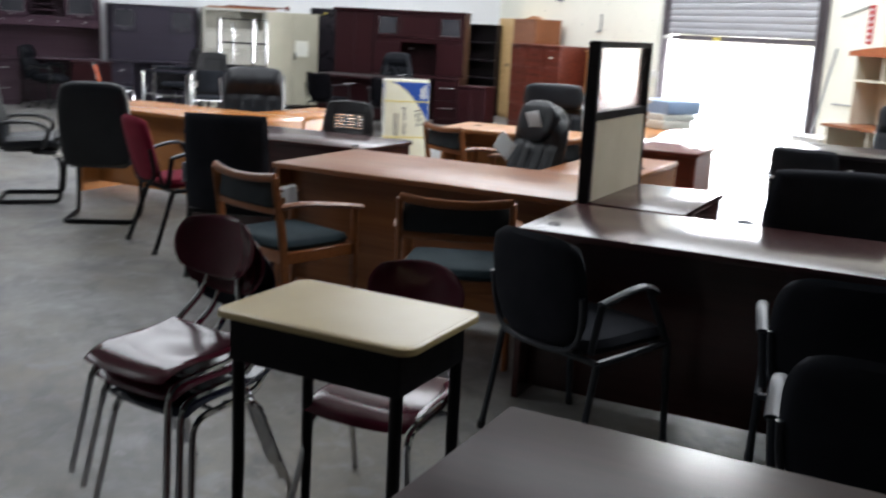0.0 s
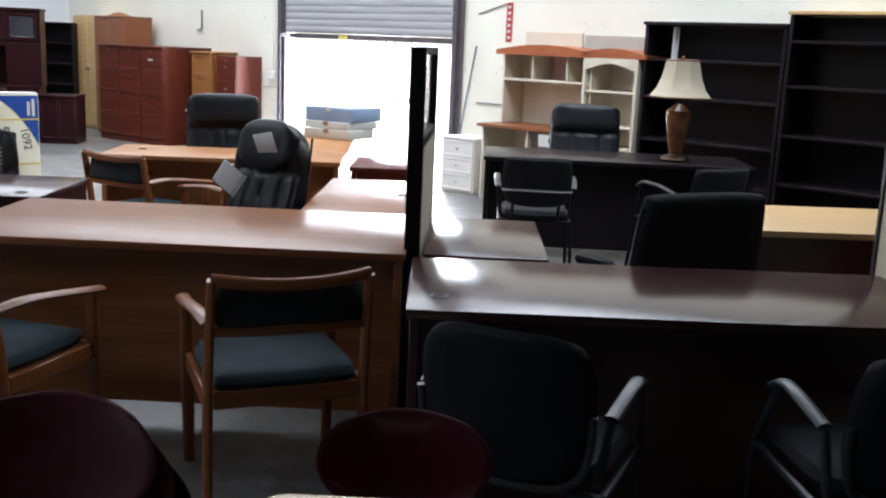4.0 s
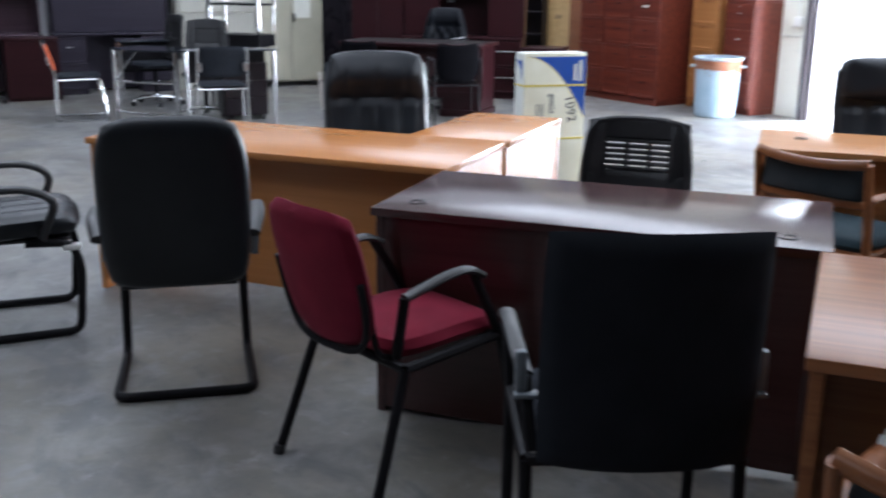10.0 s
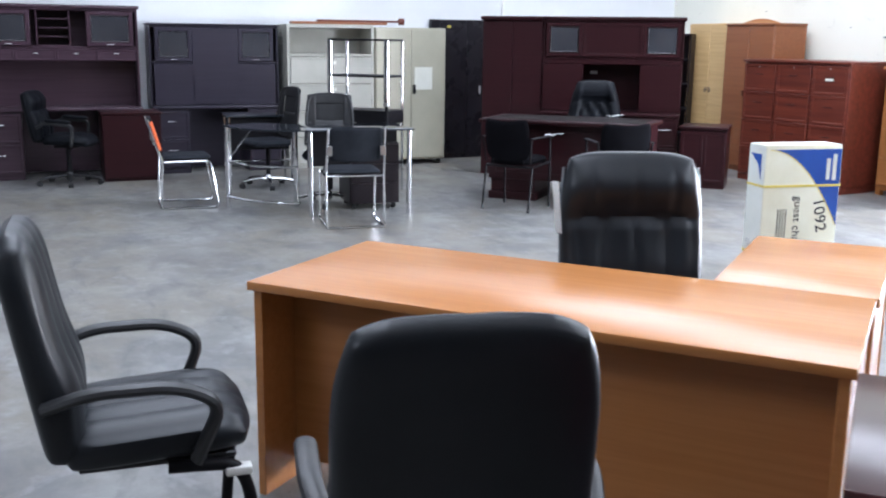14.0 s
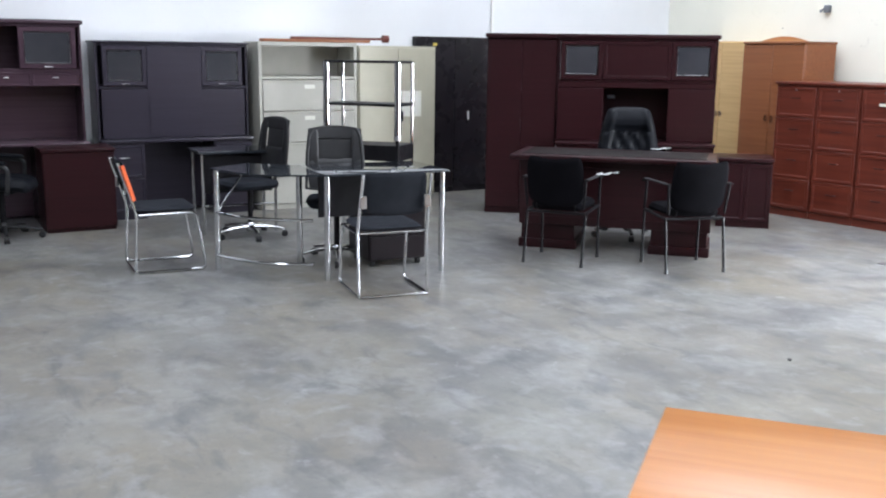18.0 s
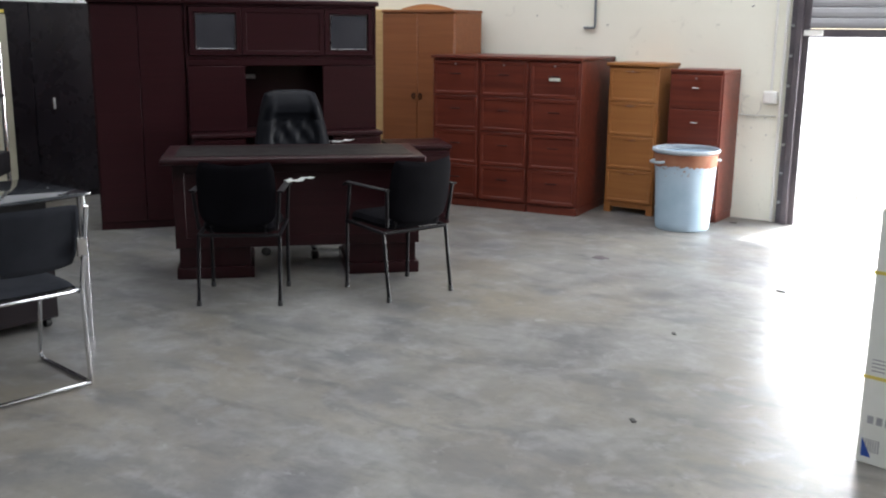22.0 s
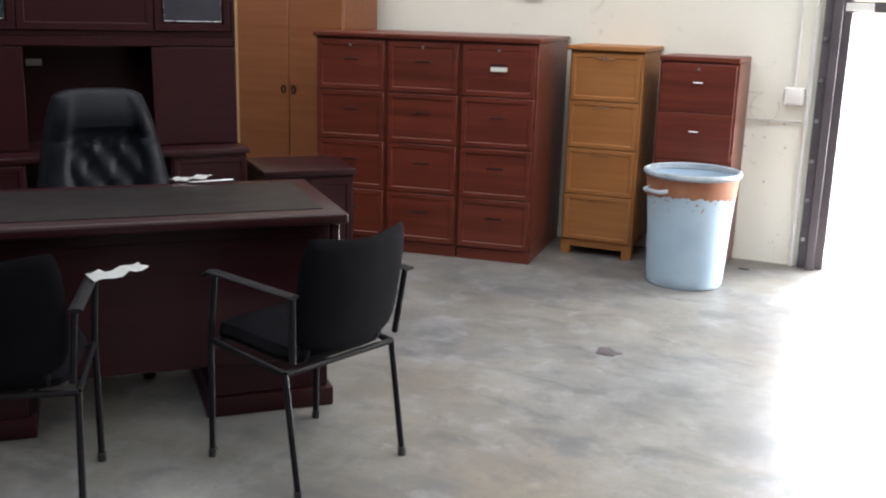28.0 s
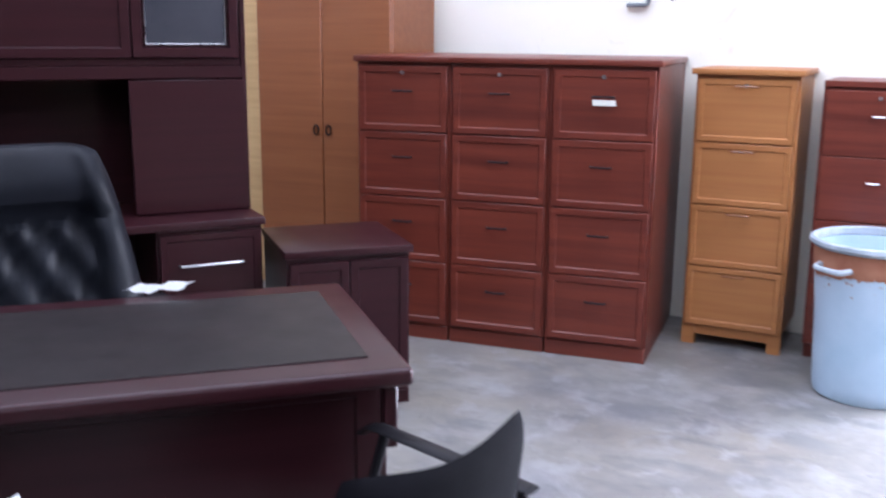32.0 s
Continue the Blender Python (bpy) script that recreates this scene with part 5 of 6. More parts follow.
for px, py, a, lab in ((2.575, 1.27, -36, "black cloth armchair with navy enamelled metal legs facing a dark desk"), (3.465, 1.05, -4, "black cloth armchair with navy enamelled metal legs beside a partition"), (3.48, 0.24, -10, "black cloth armchair with navy enamelled metal legs near the walkway")):
    fabric_armchair(lab, px, py, a, BLACK_CLOTH, NAVY_METAL, 0.85, 0.475, 0.42, 0.65, arm_mat=NAVY_METAL, leg_r=0.013, splay=0.02, arm_y=0.07, back_y=-0.255, tilt=9, group="black cloth armchairs")
sled_leather_chair("black leather cantilever chair with its back to the walkway", -1.41, 4.04, 23.5, 1.05, 0.51, "black leather cantilever chairs")
sled_leather_chair("black leather cantilever chair turned towards the honey desk", -2.335, 4.43, -57, 1.05, 0.52, "black leather cantilever chairs")
EXEC = "high-backed black leather executive chair behind a desk"
chair_tag = exec_chair("high-backed black leather executive chair with white tags", -1.045, 5.68, 197, LEATHER, 1.105, 10, 0.56, arms=None, group="executive chairs")
part("hanging_tag", slab(bmesh.new(), (-0.002, -0.038, -0.10), (0.002, 0.038, 0.10), 0.001, 1, pose(0.297, -0.275, 0.885, 6, 4, 8)), PAPER, chair_tag, "white paper tag on the side")
exec_chair(EXEC, 1.61, 6.04, 187, LEATHER, 1.10, 10, 0.54, arms=False, group="executive chairs", pillow=0.97)
t = exec_chair("tilted black leather executive chair hung with white price tags", 1.67, 3.73, 140, LEATHER, 1.10, 14, 0.48, arms=False, group="executive chairs", pillow=0.80, crown=0.9)
part("price_tag", slab(bmesh.new(), (-0.062, -0.002, -0.055), (0.062, 0.002, 0.055), 0.001, 1, pose(-0.03, -0.243, 0.985, -14, 12, 0)), PAPER, t, "white paper price tag")
part("price_tag", slab(bmesh.new(), (-0.066, -0.002, -0.066), (0.066, 0.002, 0.066), 0.001, 1, pose(0.115, -0.125, 0.81, 0, 55, 10)), PAPER, t, "white paper price tag hung by a corner")
part("tag_fold", slab(bmesh.new(), (-0.068, -0.006, -0.084), (0.068, -0.002, -0.068), 0.001, 1, pose(0.115, -0.125, 0.81, 0, 55, 10)), PAPER, t, "folded lower strip of the tag")
slotted_task_chair("black plastic task chair with a slotted back", 0.21, 4.52, 169, 0.935)

# student desk and moulded chairs
t = thing("student_desk", "student desk with a tan moulded top and black book box", "desk", 2.07, 0.075, 0, -12)
DW, DD = 0.308, 0.212
top = bmesh.new()
slab(top, (-DW, -DD, 0.744), (DW, DD, 0.762), 0.0)
up = [e for e in top.edges if abs(e.verts[0].co.z - e.verts[1].co.z) > 0.01]
bmesh.ops.bevel(top, geom=up, offset=0.045, segments=6, profile=0.5, affect="EDGES")
bmesh.ops.bevel(top, geom=[e for e in top.edges if e.verts[0].co.z > 0.76 and e.verts[1].co.z > 0.76], offset=0.007, segments=3, profile=0.6, affect="EDGES")
part("desktop", top, TAN_RIM, t)
ins = bmesh.new()
slab(ins, (-DW + 0.014, -DD + 0.014, 0.760), (DW - 0.014, DD - 0.014, 0.7628), 0.0)
bmesh.ops.bevel(ins, geom=[e for e in ins.edges if abs(e.verts[0].co.z - e.verts[1].co.z) > 0.002], offset=0.035, segments=5, profile=0.5, affect="EDGES")
part("writing_surface", ins, TAN_TOP, t, "tan hard plastic writing surface")
for lo, hi in (((-0.265, -0.185, 0.62), (0.265, -0.178, 0.7435)), ((-0.265, -0.1775, 0.62), (-0.258, 0.18, 0.7435)), ((0.258, -0.1775, 0.62), (0.265, 0.18, 0.7435)), ((-0.2575, -0.1775, 0.62), (0.2575, 0.18, 0.627))):
    part("book_box_panel", box(lo, hi, 0.002), BLACK_METAL, t)
for sx in (-1, 1):
    for sy in (-1, 1):
        part("leg", tube(bmesh.new(), [(sx * 0.25, sy * 0.165, 0.625), (sx * 0.25, sy * 0.165, 0.32), (sx * 0.255, sy * 0.17, 0.0)], [0.0175, 0.0175, 0.014], 10), BLACK_METAL, t)
school_chair("shiny maroon moulded school chair with chrome legs, stacked", 1.464, 0.282, 163, 0.40, "maroon school chairs", 3)
school_chair("shiny maroon moulded school chair tucked under a student desk", 2.06, 0.42, 170, 0.39, "maroon school chairs", 1)

# paper scraps by the honey wood chairs
t = thing("paper_tag", "crumpled pale paper tag draped over a wooden chair arm", "paper tag", 0.89, 2.28, 0, -28)
rows_z = [(-0.296, 0.565), (-0.299, 0.595), (-0.296, 0.625), (-0.270, 0.640), (-0.244, 0.630), (-0.236, 0.600), (-0.230, 0.570), (-0.226, 0.545), (-0.222, 0.520)]
sheet = bmesh.new()
crumple = random.Random(12)
net = [[sheet.verts.new((px + crumple.uniform(-0.004, 0.004) * (k != 3), 0.155 + 0.017 * q + crumple.uniform(-0.004, 0.004), pz + 0.10 * (0.017 * q) + crumple.uniform(-0.003, 0.003))) for q in range(6)] for k, (px, pz) in enumerate(rows_z)]
for k in range(len(net) - 1):
    for q in range(5):
        sheet.faces.new((net[k][q], net[k][q + 1], net[k + 1][q + 1], net[k + 1][q]))
bmesh.ops.solidify(sheet, geom=sheet.faces[:], thickness=0.0015)
part("paper_sheet", sheet, PAPER, t)

# ---- flat boxes piled behind the golden desk ----
LID_BLUE = surface("pale_blue_lid", (0.30, 0.42, 0.62), (0.40, 0.52, 0.70), 0.4, 0, 5, 80, 0.1)
pile_z = 0.747
for k, (w, d, h, mat, rot, lab) in enumerate(((0.44, 0.36, 0.075, CARD_WHITE, -40, "scuffed white flat cardboard box on a desk return"), (0.45, 0.38, 0.055, CARD_PALE, -46, "pale flat cardboard box in a pile"), (0.47, 0.40, 0.11, LID_BLUE, -42, "blue and white plastic-wrapped flat box on a pile"))):
    t = thing("flat_box", lab, "box", 2.47 + 0.02 * k, 6.84 + 0.03 * k, pile_z, rot, "pile of flat boxes")
    part("carton_body", box((-w / 2, -d / 2, 0), (w / 2, d / 2, h), 0.006, 2), mat, t)
    part("tape", box((-0.025, -d / 2 - 0.002, h - 0.03), (0.025, d / 2 + 0.002, h + 0.0015), 0.001), CARD_WHITE if k == 2 else CARD_BROWN, t)
    pile_z += h + 0.002

# ---- guests of the executive desk ----
GUEST = "black cloth guest chair with thin black metal legs"
for px, py, a in ((-2.45, 11.03, -16), (-1.548, 10.93, 20)):
    fabric_armchair(GUEST, px, py, a, DEEP_CLOTH, BLACK_METAL, 0.83, 0.44, 0.37, 0.45, leg_r=0.011, splay=0.0, arm_mat=BLACK_METAL, group="guest chairs of the executive desk", square=True, tilt=10, back_y=-0.235, back_t=0.035, arm_r=0.021, saddle=0.022)
exec_chair("tufted black leather executive chair behind the mahogany desk", -1.89, 12.16, 184, DULL_HIDE, 1.13, 8, 0.62, arms=True, tufted=True)
for px, py, pz, a, w in ((-2.12, 11.0, 0.6725, 10, 0.17), (-1.66, 11.92, 0.7895, -40, 0.16)):
    t = thing("paper_sheet", "folded white paper sheet", "paper", px, py, pz, a)
    fold = bmesh.new()
    rows = [[fold.verts.new((w * (i / 8 - 0.5), 0.09 * (j / 3 - 0.5) + 0.012 * noise.noise(Vector((i * 0.9, j * 2.0, px))), 0.006 + 0.020 * abs(noise.noise(Vector((i * 0.7, j * 0.9, py)))) + 0.012 * (i > 4))) for i in range(9)] for j in range(4)]
    for j in range(3):
        for i in range(8):
            fold.faces.new((rows[j][i], rows[j][i + 1], rows[j + 1][i + 1], rows[j + 1][i]))
    bmesh.ops.solidify(fold, geom=fold.faces[:], thickness=0.0015)
    part("sheet", fold, PAPER, t)


# ---- back wall: hutches and steel cabinets ----
def on_back_wall(a, b):
    p = ROOM @ Vector((a, -b, 0))
    return p.x, p.y


hx, hy = on_back_wall(0.60, 8.98)
hutch("long dark mahogany hutch with letter shelves and glass doors", hx, hy, 36.7, 1.69, 1.83, HAZED_MAHOGANY, ((0.16, 0.60), (1.16, 1.64)), cubby=(0.66, 1.0), trim=BRUSHED, drawer_row=True)
hx, hy = on_back_wall(0.55, 7.18)
hutch("espresso hutch with two small glass doors", hx, hy, 36.7, 1.44, 1.655, HAZED_ESPRESSO, ((0.06, 0.46), (0.98, 1.38)), d_base=0.5, cornice=0.02, columns=True, solid=True, trim=BRUSHED)
hx, hy = on_back_wall(1.02, 7.76)
t = thing("low_cabinet", "dark mahogany low cabinet in front of a hutch", "cabinet", hx, hy, 0, 36.7)
part("body", box((0, 0.02, 0.03), (0.6, 0.44, 0.70), 0.003), WINEWOOD, t)
part("top", box((-0.01, 0.0, 0.7005), (0.61, 0.45, 0.73), 0.005, 2), WINEWOOD, t)
part("plinth", box((0.01, 0.03, 0), (0.59, 0.43, 0.0295), 0.002), WINEWOOD, t)
part("end_panel", box((0.008, 0.006, 0.035), (0.592, 0.0195, 0.695), 0.003), WINEWOOD, t)
hx, hy = on_back_wall(0.52, 5.66)
t = thing("lateral_file", "putty steel lateral file with an open shelf on top", "file cabinet", hx, hy, 0, 36.7)
for lo, hi, nm in (((0, 0, 0), (0.03, 0.46, 1.67), "side_panel"), ((1.02, 0, 0), (1.05, 0.46, 1.67), "side_panel"), ((0.0305, 0, 1.63), (1.0195, 0.46, 1.67), "top"), ((0.0305, 0.44, 0.05), (1.0195, 0.46, 1.6295), "back_panel"), ((0.0305, 0.01, 1.305), (1.0195, 0.4395, 1.33), "shelf"), ((0.0305, 0.0, 0.0), (1.0195, 0.46, 0.0495), "plinth")):
    part(nm, box(lo, hi, 0.003), GREY_STEEL, t)
for k in range(4):
    z0 = 0.055 + 0.312 * k
    dr = part("drawer", box((0.035, -0.012, z0), (1.015, 0.42, z0 + 0.305), 0.004), GREY_STEEL, t)
    part("label_holder", box((0.47, -0.016, z0 + 0.22), (0.58, -0.0125, z0 + 0.26), 0.001), CARD_WHITE, dr)
    part("pull_lip", box((0.05, -0.02, z0 + 0.285), (1.0, -0.0125, z0 + 0.298), 0.002), GREY_STEEL, dr)
hx, hy = on_back_wall(0.52, 4.59)
t = thing("steel_cupboard", "beige steel two-door cupboard with a paper notice", "cupboard", hx, hy, 0, 36.7)
part("body", box((0, 0.02, 0.06), (0.91, 0.46, 1.645), 0.004), BEIGE_STEEL, t)
for k in range(2):
    dr = part("door", box((0.012 + 0.445 * k, -0.002, 0.08), (0.453 + 0.445 * k, 0.0195, 1.625), 0.004), BEIGE_STEEL, t)
part("lock_handle", box((0.475, -0.022, 0.86), (0.51, -0.0025, 0.97), 0.004), BLACK_METAL, t)
part("notice", box((0.50, -0.0045, 0.91), (0.73, -0.0025, 1.18), 0), CARD_WHITE, t, "white paper notice taped to the door")
for fx in (0.02, 0.83):
    for fy in (0.05, 0.38):
        part("caster", tube(bmesh.new(), [(fx + 0.01, fy + 0.03, 0.03), (fx + 0.04, fy + 0.03, 0.03)], 0.03, 12), BLACK_PLASTIC, t)
hx, hy = on_back_wall(0.30, 4.95)
t = thing("timber_plank", "reddish wooden planks lying on the steel cabinets", "plank", hx, hy, 1.672, 36.7)
part("plank", box((-0.62, -0.1, 0), (0.55, 0.02, 0.03), 0.004), TEAK, t)
part("plank", box((-0.30, -0.08, 0.0305), (0.72, 0.0, 0.055), 0.004), REDWOOD, t)
part("rod_end", tube(bmesh.new(), [(0.72, -0.04, 0.045), (0.78, -0.04, 0.045)], 0.04, 12), REDWOOD, t)

# ---- glass desk group ----
t = thing("glass_desk", "dark glass desk with a curved wing and chrome legs", "desk", -4.06, 9.965, 0, 33.2)
part("desktop", box((-0.02, -0.03, 0.732), (0.92, 0.62, 0.748), 0.003, 2), DARK_GLASS, t)
def wing_arc(k, n, grow=0.0):
    f = k / n
    bow = (0.17 + grow) * math.sin(math.pi * f)
    return -0.66 + 0.639 * f - 0.733 * bow, 0.66 - 0.69 * f - 0.68 * bow


wing = [(-0.021, -0.03), (-0.021, 0.62), (-0.34, 0.86)] + [wing_arc(k, 14) for k in range(14)]
part("wing_top", strip(bmesh.new(), wing[::-1], 0.012, pose(0, 0, 0.735)), DARK_GLASS, t, "curved smoked glass wing")
for lx, ly in ((0.0, 0.0), (0.88, 0.0), (0.88, 0.58), (-0.02, 0.58), (-0.62, 0.65)):
    part("leg", tube(bmesh.new(), [(lx, ly, 0.0), (lx, ly, 0.7315)], 0.022, 12), CHROME, t)
for z in (0.12, 0.43):
    part("curved_rail", tube(bmesh.new(), [(*wing_arc(k, 12, -0.03), z) for k in range(1, 12)], 0.011, 8), CHROME, t)
part("brace", tube(bmesh.new(), [(-0.62, 0.65, 0.42), (-0.36, 0.78, 0.73)], 0.008, 8), CHROME, t)
part("modesty_panel", box((0.03, 0.28, 0.40), (0.85, 0.295, 0.7315), 0.002), BLACK_METAL, t)
t = thing("mobile_pedestal", "black drawer pedestal on casters under the glass desk", "drawer unit", -3.95, 10.36, 0, 33.2)
part("body", box((0.10, 0.0, 0.05), (0.56, 0.42, 0.60), 0.004), ESPRESSO, t)
for k in range(3):
    part("drawer", box((0.11, -0.018, 0.06 + 0.178 * k), (0.55, -0.0005, 0.232 + 0.178 * k), 0.003), ESPRESSO, t)
for fx in (0.13, 0.5):
    for fy in (0.04, 0.36):
        part("caster", tube(bmesh.new(), [(fx, fy, 0.025), (fx + 0.03, fy, 0.025)], 0.025, 10), BLACK_PLASTIC, t)
chrome_sled_chair("black side chair on a chrome sled frame at the glass desk", -3.63, 9.78, 28, 0.82, "chrome sled chairs")
chrome_sled_chair("black side chair on a chrome sled frame with an orange tag", -5.36, 10.19, -57, 0.80, "chrome sled chairs", HOT_ORANGE)
slotted_task_chair("black plastic-backed task chair on a chrome base", -4.16, 10.64, 196, 1.0, CHROME, "task chairs", 0)
slotted_task_chair("black task chair turned aside by the hutches", -5.13, 11.48, 140, 1.01, CHROME, "task chairs", 0)
cx, cy = on_back_wall(1.05, 8.10)
exec_chair("black task chair on a black star base before a hutch", cx, cy, -72, DULL_HIDE, 0.97, 12, 0.50, arms=True, metal=BLACK_PLASTIC)
t = thing("side_table", "small dark glass table with chrome legs behind the glass desk", "table", -5.55, 11.42, 0, 33.7)
part("tabletop", box((0, 0, 0.70), (0.7, 0.45, 0.725), 0.004), DARK_GLASS, t)
part("modesty_panel", box((0.05, 0.05, 0.36), (0.65, 0.062, 0.6995), 0.002), BLACK_METAL, t)
for lx in (0.03, 0.67):
    for ly in (0.03, 0.42):
        part("leg", tube(bmesh.new(), [(lx, ly, 0), (lx, ly, 0.6995)], 0.014, 8), CHROME, t)
for z in (0.25,):
    part("stretcher", tube(bmesh.new(), [(0.03, 0.03, z), (0.67, 0.03, z)], 0.009, 8), CHROME, t)
t = thing("etagere", "chrome and black four-shelf display rack", "shelf rack", -4.46, 11.53, 0, -12)
for lx in (0.0, 0.645):
    part("post", tube(bmesh.new(), [(lx, 0, 0.88), (lx, 0, 1.50)], 0.028, 14), CHROME, t, "broad chrome tube")
    part("post", tube(bmesh.new(), [(lx, 0, 0), (lx, 0, 0.885)], 0.017, 10), BLACK_METAL, t)
    part("collar", tube(bmesh.new(), [(lx, 0, 0.865), (lx, 0, 0.90)], 0.031, 14), BRUSHED, t)
    part("post", tube(bmesh.new(), [(lx, 0.32, 0), (lx, 0.32, 1.50)], 0.014, 10), CHROME, t)
for z in (0.28, 0.69, 1.14, 1.49):
    part("shelf", box((-0.012, -0.012, z), (0.657, 0.332, z + (0.13 if z == 0.69 else 0.020)), 0.003), BLACK_METAL, t)

# ---- door wall beyond the doorway: cream desk, bookcases ----
def on_door_wall(a, b):
    p = ROOM @ Vector((a, -b, 0))
    return p.x, p.y


wx, wy = on_door_wall(9.31, 0.62)
t = thing("hutch_desk", "cream painted desk with a hutch and an orange wooden crown", "desk", wx, wy, 0, WALL_YAW)
part("desktop", box((0.34, -0.01, 0.735), (1.50, 0.60, 0.765), 0.006, 2), TEAK, t)
for px in (0.39, 0.95, 1.46):
    part("side_panel", box((px, 0.02, 0), (px + 0.025, 0.58, 0.7345), 0.002), CREAM, t)
part("back_panel", box((0.416, 0.55, 0.05), (1.459, 0.575, 0.7345), 0.002), CREAM, t)
dr = part("drawer", box((1.12, 0.0, 0.60), (1.445, 0.35, 0.72), 0.004), WHITE_PAINT, t)
part("cup_pull", box((1.25, -0.02, 0.645), (1.32, -0.0005, 0.685), 0.008, 2), BLACK_METAL, dr)
for px in (0.42, 0.78, 1.20, 1.48):
    part("hutch_upright", box((px, 0.27, 0.766 if px in (0.42, 1.48) else 1.222), (px + 0.022, 0.598, 1.50), 0.002), CREAM, t)
part("hutch_shelf", box((0.43, 0.265, 1.20), (1.495, 0.59, 1.2215), 0.002), CREAM, t)
part("hutch_back", box((0.443, 0.585, 0.766), (1.479, 0.599, 1.49), 0.001), CREAM, t)
part("pin_board", box((0.81, 0.57, 1.225), (1.19, 0.584, 1.47), 0.002), PINK_BOARD, t, "faded pink back board")
crown = [(0.36 + 1.18 * k / 16, 1.50 + 0.06 * math.sin(math.pi * k / 16)) for k in range(17)]
part("crown", strip(bmesh.new(), [(0.36, 1.455), (1.54, 1.455)] + crown[::-1], 0.38, pose(0, 0.60, 0, 90, 0, 0)), ORANGE_TRIM, t, "arched orange wood crown")
wx, wy = on_door_wall(10.74, 0.40)
t = thing("bookcase", "cream painted bookcase with an arched opening", "bookcase", wx, wy, 0, WALL_YAW)
for px in (0, 0.565):
    part("side_panel", box((px, 0, 0), (px + 0.03, 0.38, 1.46), 0.002), CREAM, t)
part("back_panel", box((0.031, 0.36, 0.02), (0.564, 0.378, 1.455), 0.001), CREAM, t)
for z in (0.04, 0.40, 0.62, 0.82, 1.14):
    part("shelf", box((0.0305, 0.01, z), (0.5645, 0.359, z + 0.02), 0.002), CREAM, t)
arch = [(0.0305 + 0.534 * k / 14, 1.35 + 0.06 * math.sin(math.pi * k / 14)) for k in range(15)]
part("arch_board", strip(bmesh.new(), [(0.0305, 1.46), *arch, (0.5645, 1.46)], 0.02, pose(0, 0.02, 0, 90, 0, 0)), CREAM, t)
crown = [(-0.04 + 0.70 * k / 16, 1.50 + 0.05 * math.sin(math.pi * k / 16)) for k in range(17)]
part("crown", strip(bmesh.new(), [(-0.04, 1.4605), (0.66, 1.4605)] + crown[::-1], 0.38, pose(0, 0.38, 0, 90, 0, 0)), ORANGE_TRIM, t, "arched orange wood crown")
wx, wy = on_door_wall(9.75, 0.03)
t = thing("leaning_panel", "cream board leaning behind the hutch desk", "panel", wx, wy, 0, WALL_YAW)
part("board", box((0, 0, 0.0), (0.70, 0.022, 1.69), 0.003), CREAM, t)
part("board", box((0.74, 0, 0), (1.55, 0.022, 1.67), 0.003), GREY_STEEL, t)
wx, wy = on_door_wall(9.10, 0.54)
t = thing("drawer_unit", "white painted three-drawer bedside cabinet", "drawer unit", wx, wy, 0, WALL_YAW)
part("body", box((0, 0.02, 0), (0.45, 0.42, 0.56), 0.003), WHITE_PAINT, t)
part("top", box((-0.01, 0, 0.5605), (0.46, 0.43, 0.585), 0.006, 2), WHITE_PAINT, t)
for k in range(3):
    dr = framed_front("drawer", t, 0.012, 0.438, 0.03 + 0.175 * k, 0.198 + 0.175 * k, 0.0195, WHITE_PAINT, 0.03, 0)
    part("knob", tube(bmesh.new(), [(0.225, 0.012, 0.114 + 0.175 * k), (0.225, -0.016, 0.114 + 0.175 * k)], [0.006, 0.014], 10), BRUSHED, dr)


def open_bookcase(label, a, b, w, d, h, mat, levels, cap=None):
    px, py = on_door_wall(a, b)
    t = thing("bookcase", label, "bookcase", px, py, 0, WALL_YAW)
    for sx in (0, w - 0.03):
        part("side_panel", box((sx, 0, 0), (sx + 0.03, d, h - 0.03), 0.002), mat, t)
    part("back_panel", box((0.0305, d - 0.02, 0.02), (w - 0.0305, d - 0.002, h - 0.031), 0.001), mat, t)
    part("top", box((-0.015, -0.02, h - 0.0295), (w + 0.015, d, h), 0.006, 2), cap or mat, t)
    for z in levels:
        part("shelf", box((0.0305, 0.01, z - 0.012), (w - 0.0305, d - 0.021, z + 0.012), 0.002), mat, t)
    return t


open_bookcase("tall espresso bookcase with empty shelves", 11.36, 0.36, 1.32, 0.35, 1.80, ESPRESSO, (0.05, 0.42, 0.76, 1.14, 1.47))
open_bookcase("tall espresso bookcase with a pale top board", 12.71, 0.40, 1.7, 0.38, 1.90, ESPRESSO, (0.05, 0.5, 0.9, 1.3, 1.66), PALE_OAK)
wx, wy = on_door_wall(11.62, 0.26)
t = thing("poster_tube", "white cardboard tube standing on a shelf", "tube", wx, wy, 1.483, 0)
part("tube", tube(bmesh.new(), [(0, 0, 0), (0.0, 0.0, 0.28)], 0.03, 12), PAPER, t)

# lamp
LAMP_BRONZE = surface("lamp_bronze", (0.035, 0.022, 0.014), (0.06, 0.036, 0.02), 0.34, 0.8, 8, 200, 0.2)
t = thing("table_lamp", "amber ceramic table lamp with a cream bell shade", "lamp", 4.86, 5.64, 0.745, 0)
part("foot", lathe(bmesh.new(), [(0.105, 0), (0.11, 0.015), (0.10, 0.03), (0.06, 0.045), (0.045, 0.06)], 24), LAMP_BRONZE, t)
part("body", lathe(bmesh.new(), [(0.045, 0.055), (0.055, 0.09), (0.075, 0.20), (0.092, 0.33), (0.088, 0.37), (0.05, 0.40), (0.03, 0.42)], 24), AMBER, t)
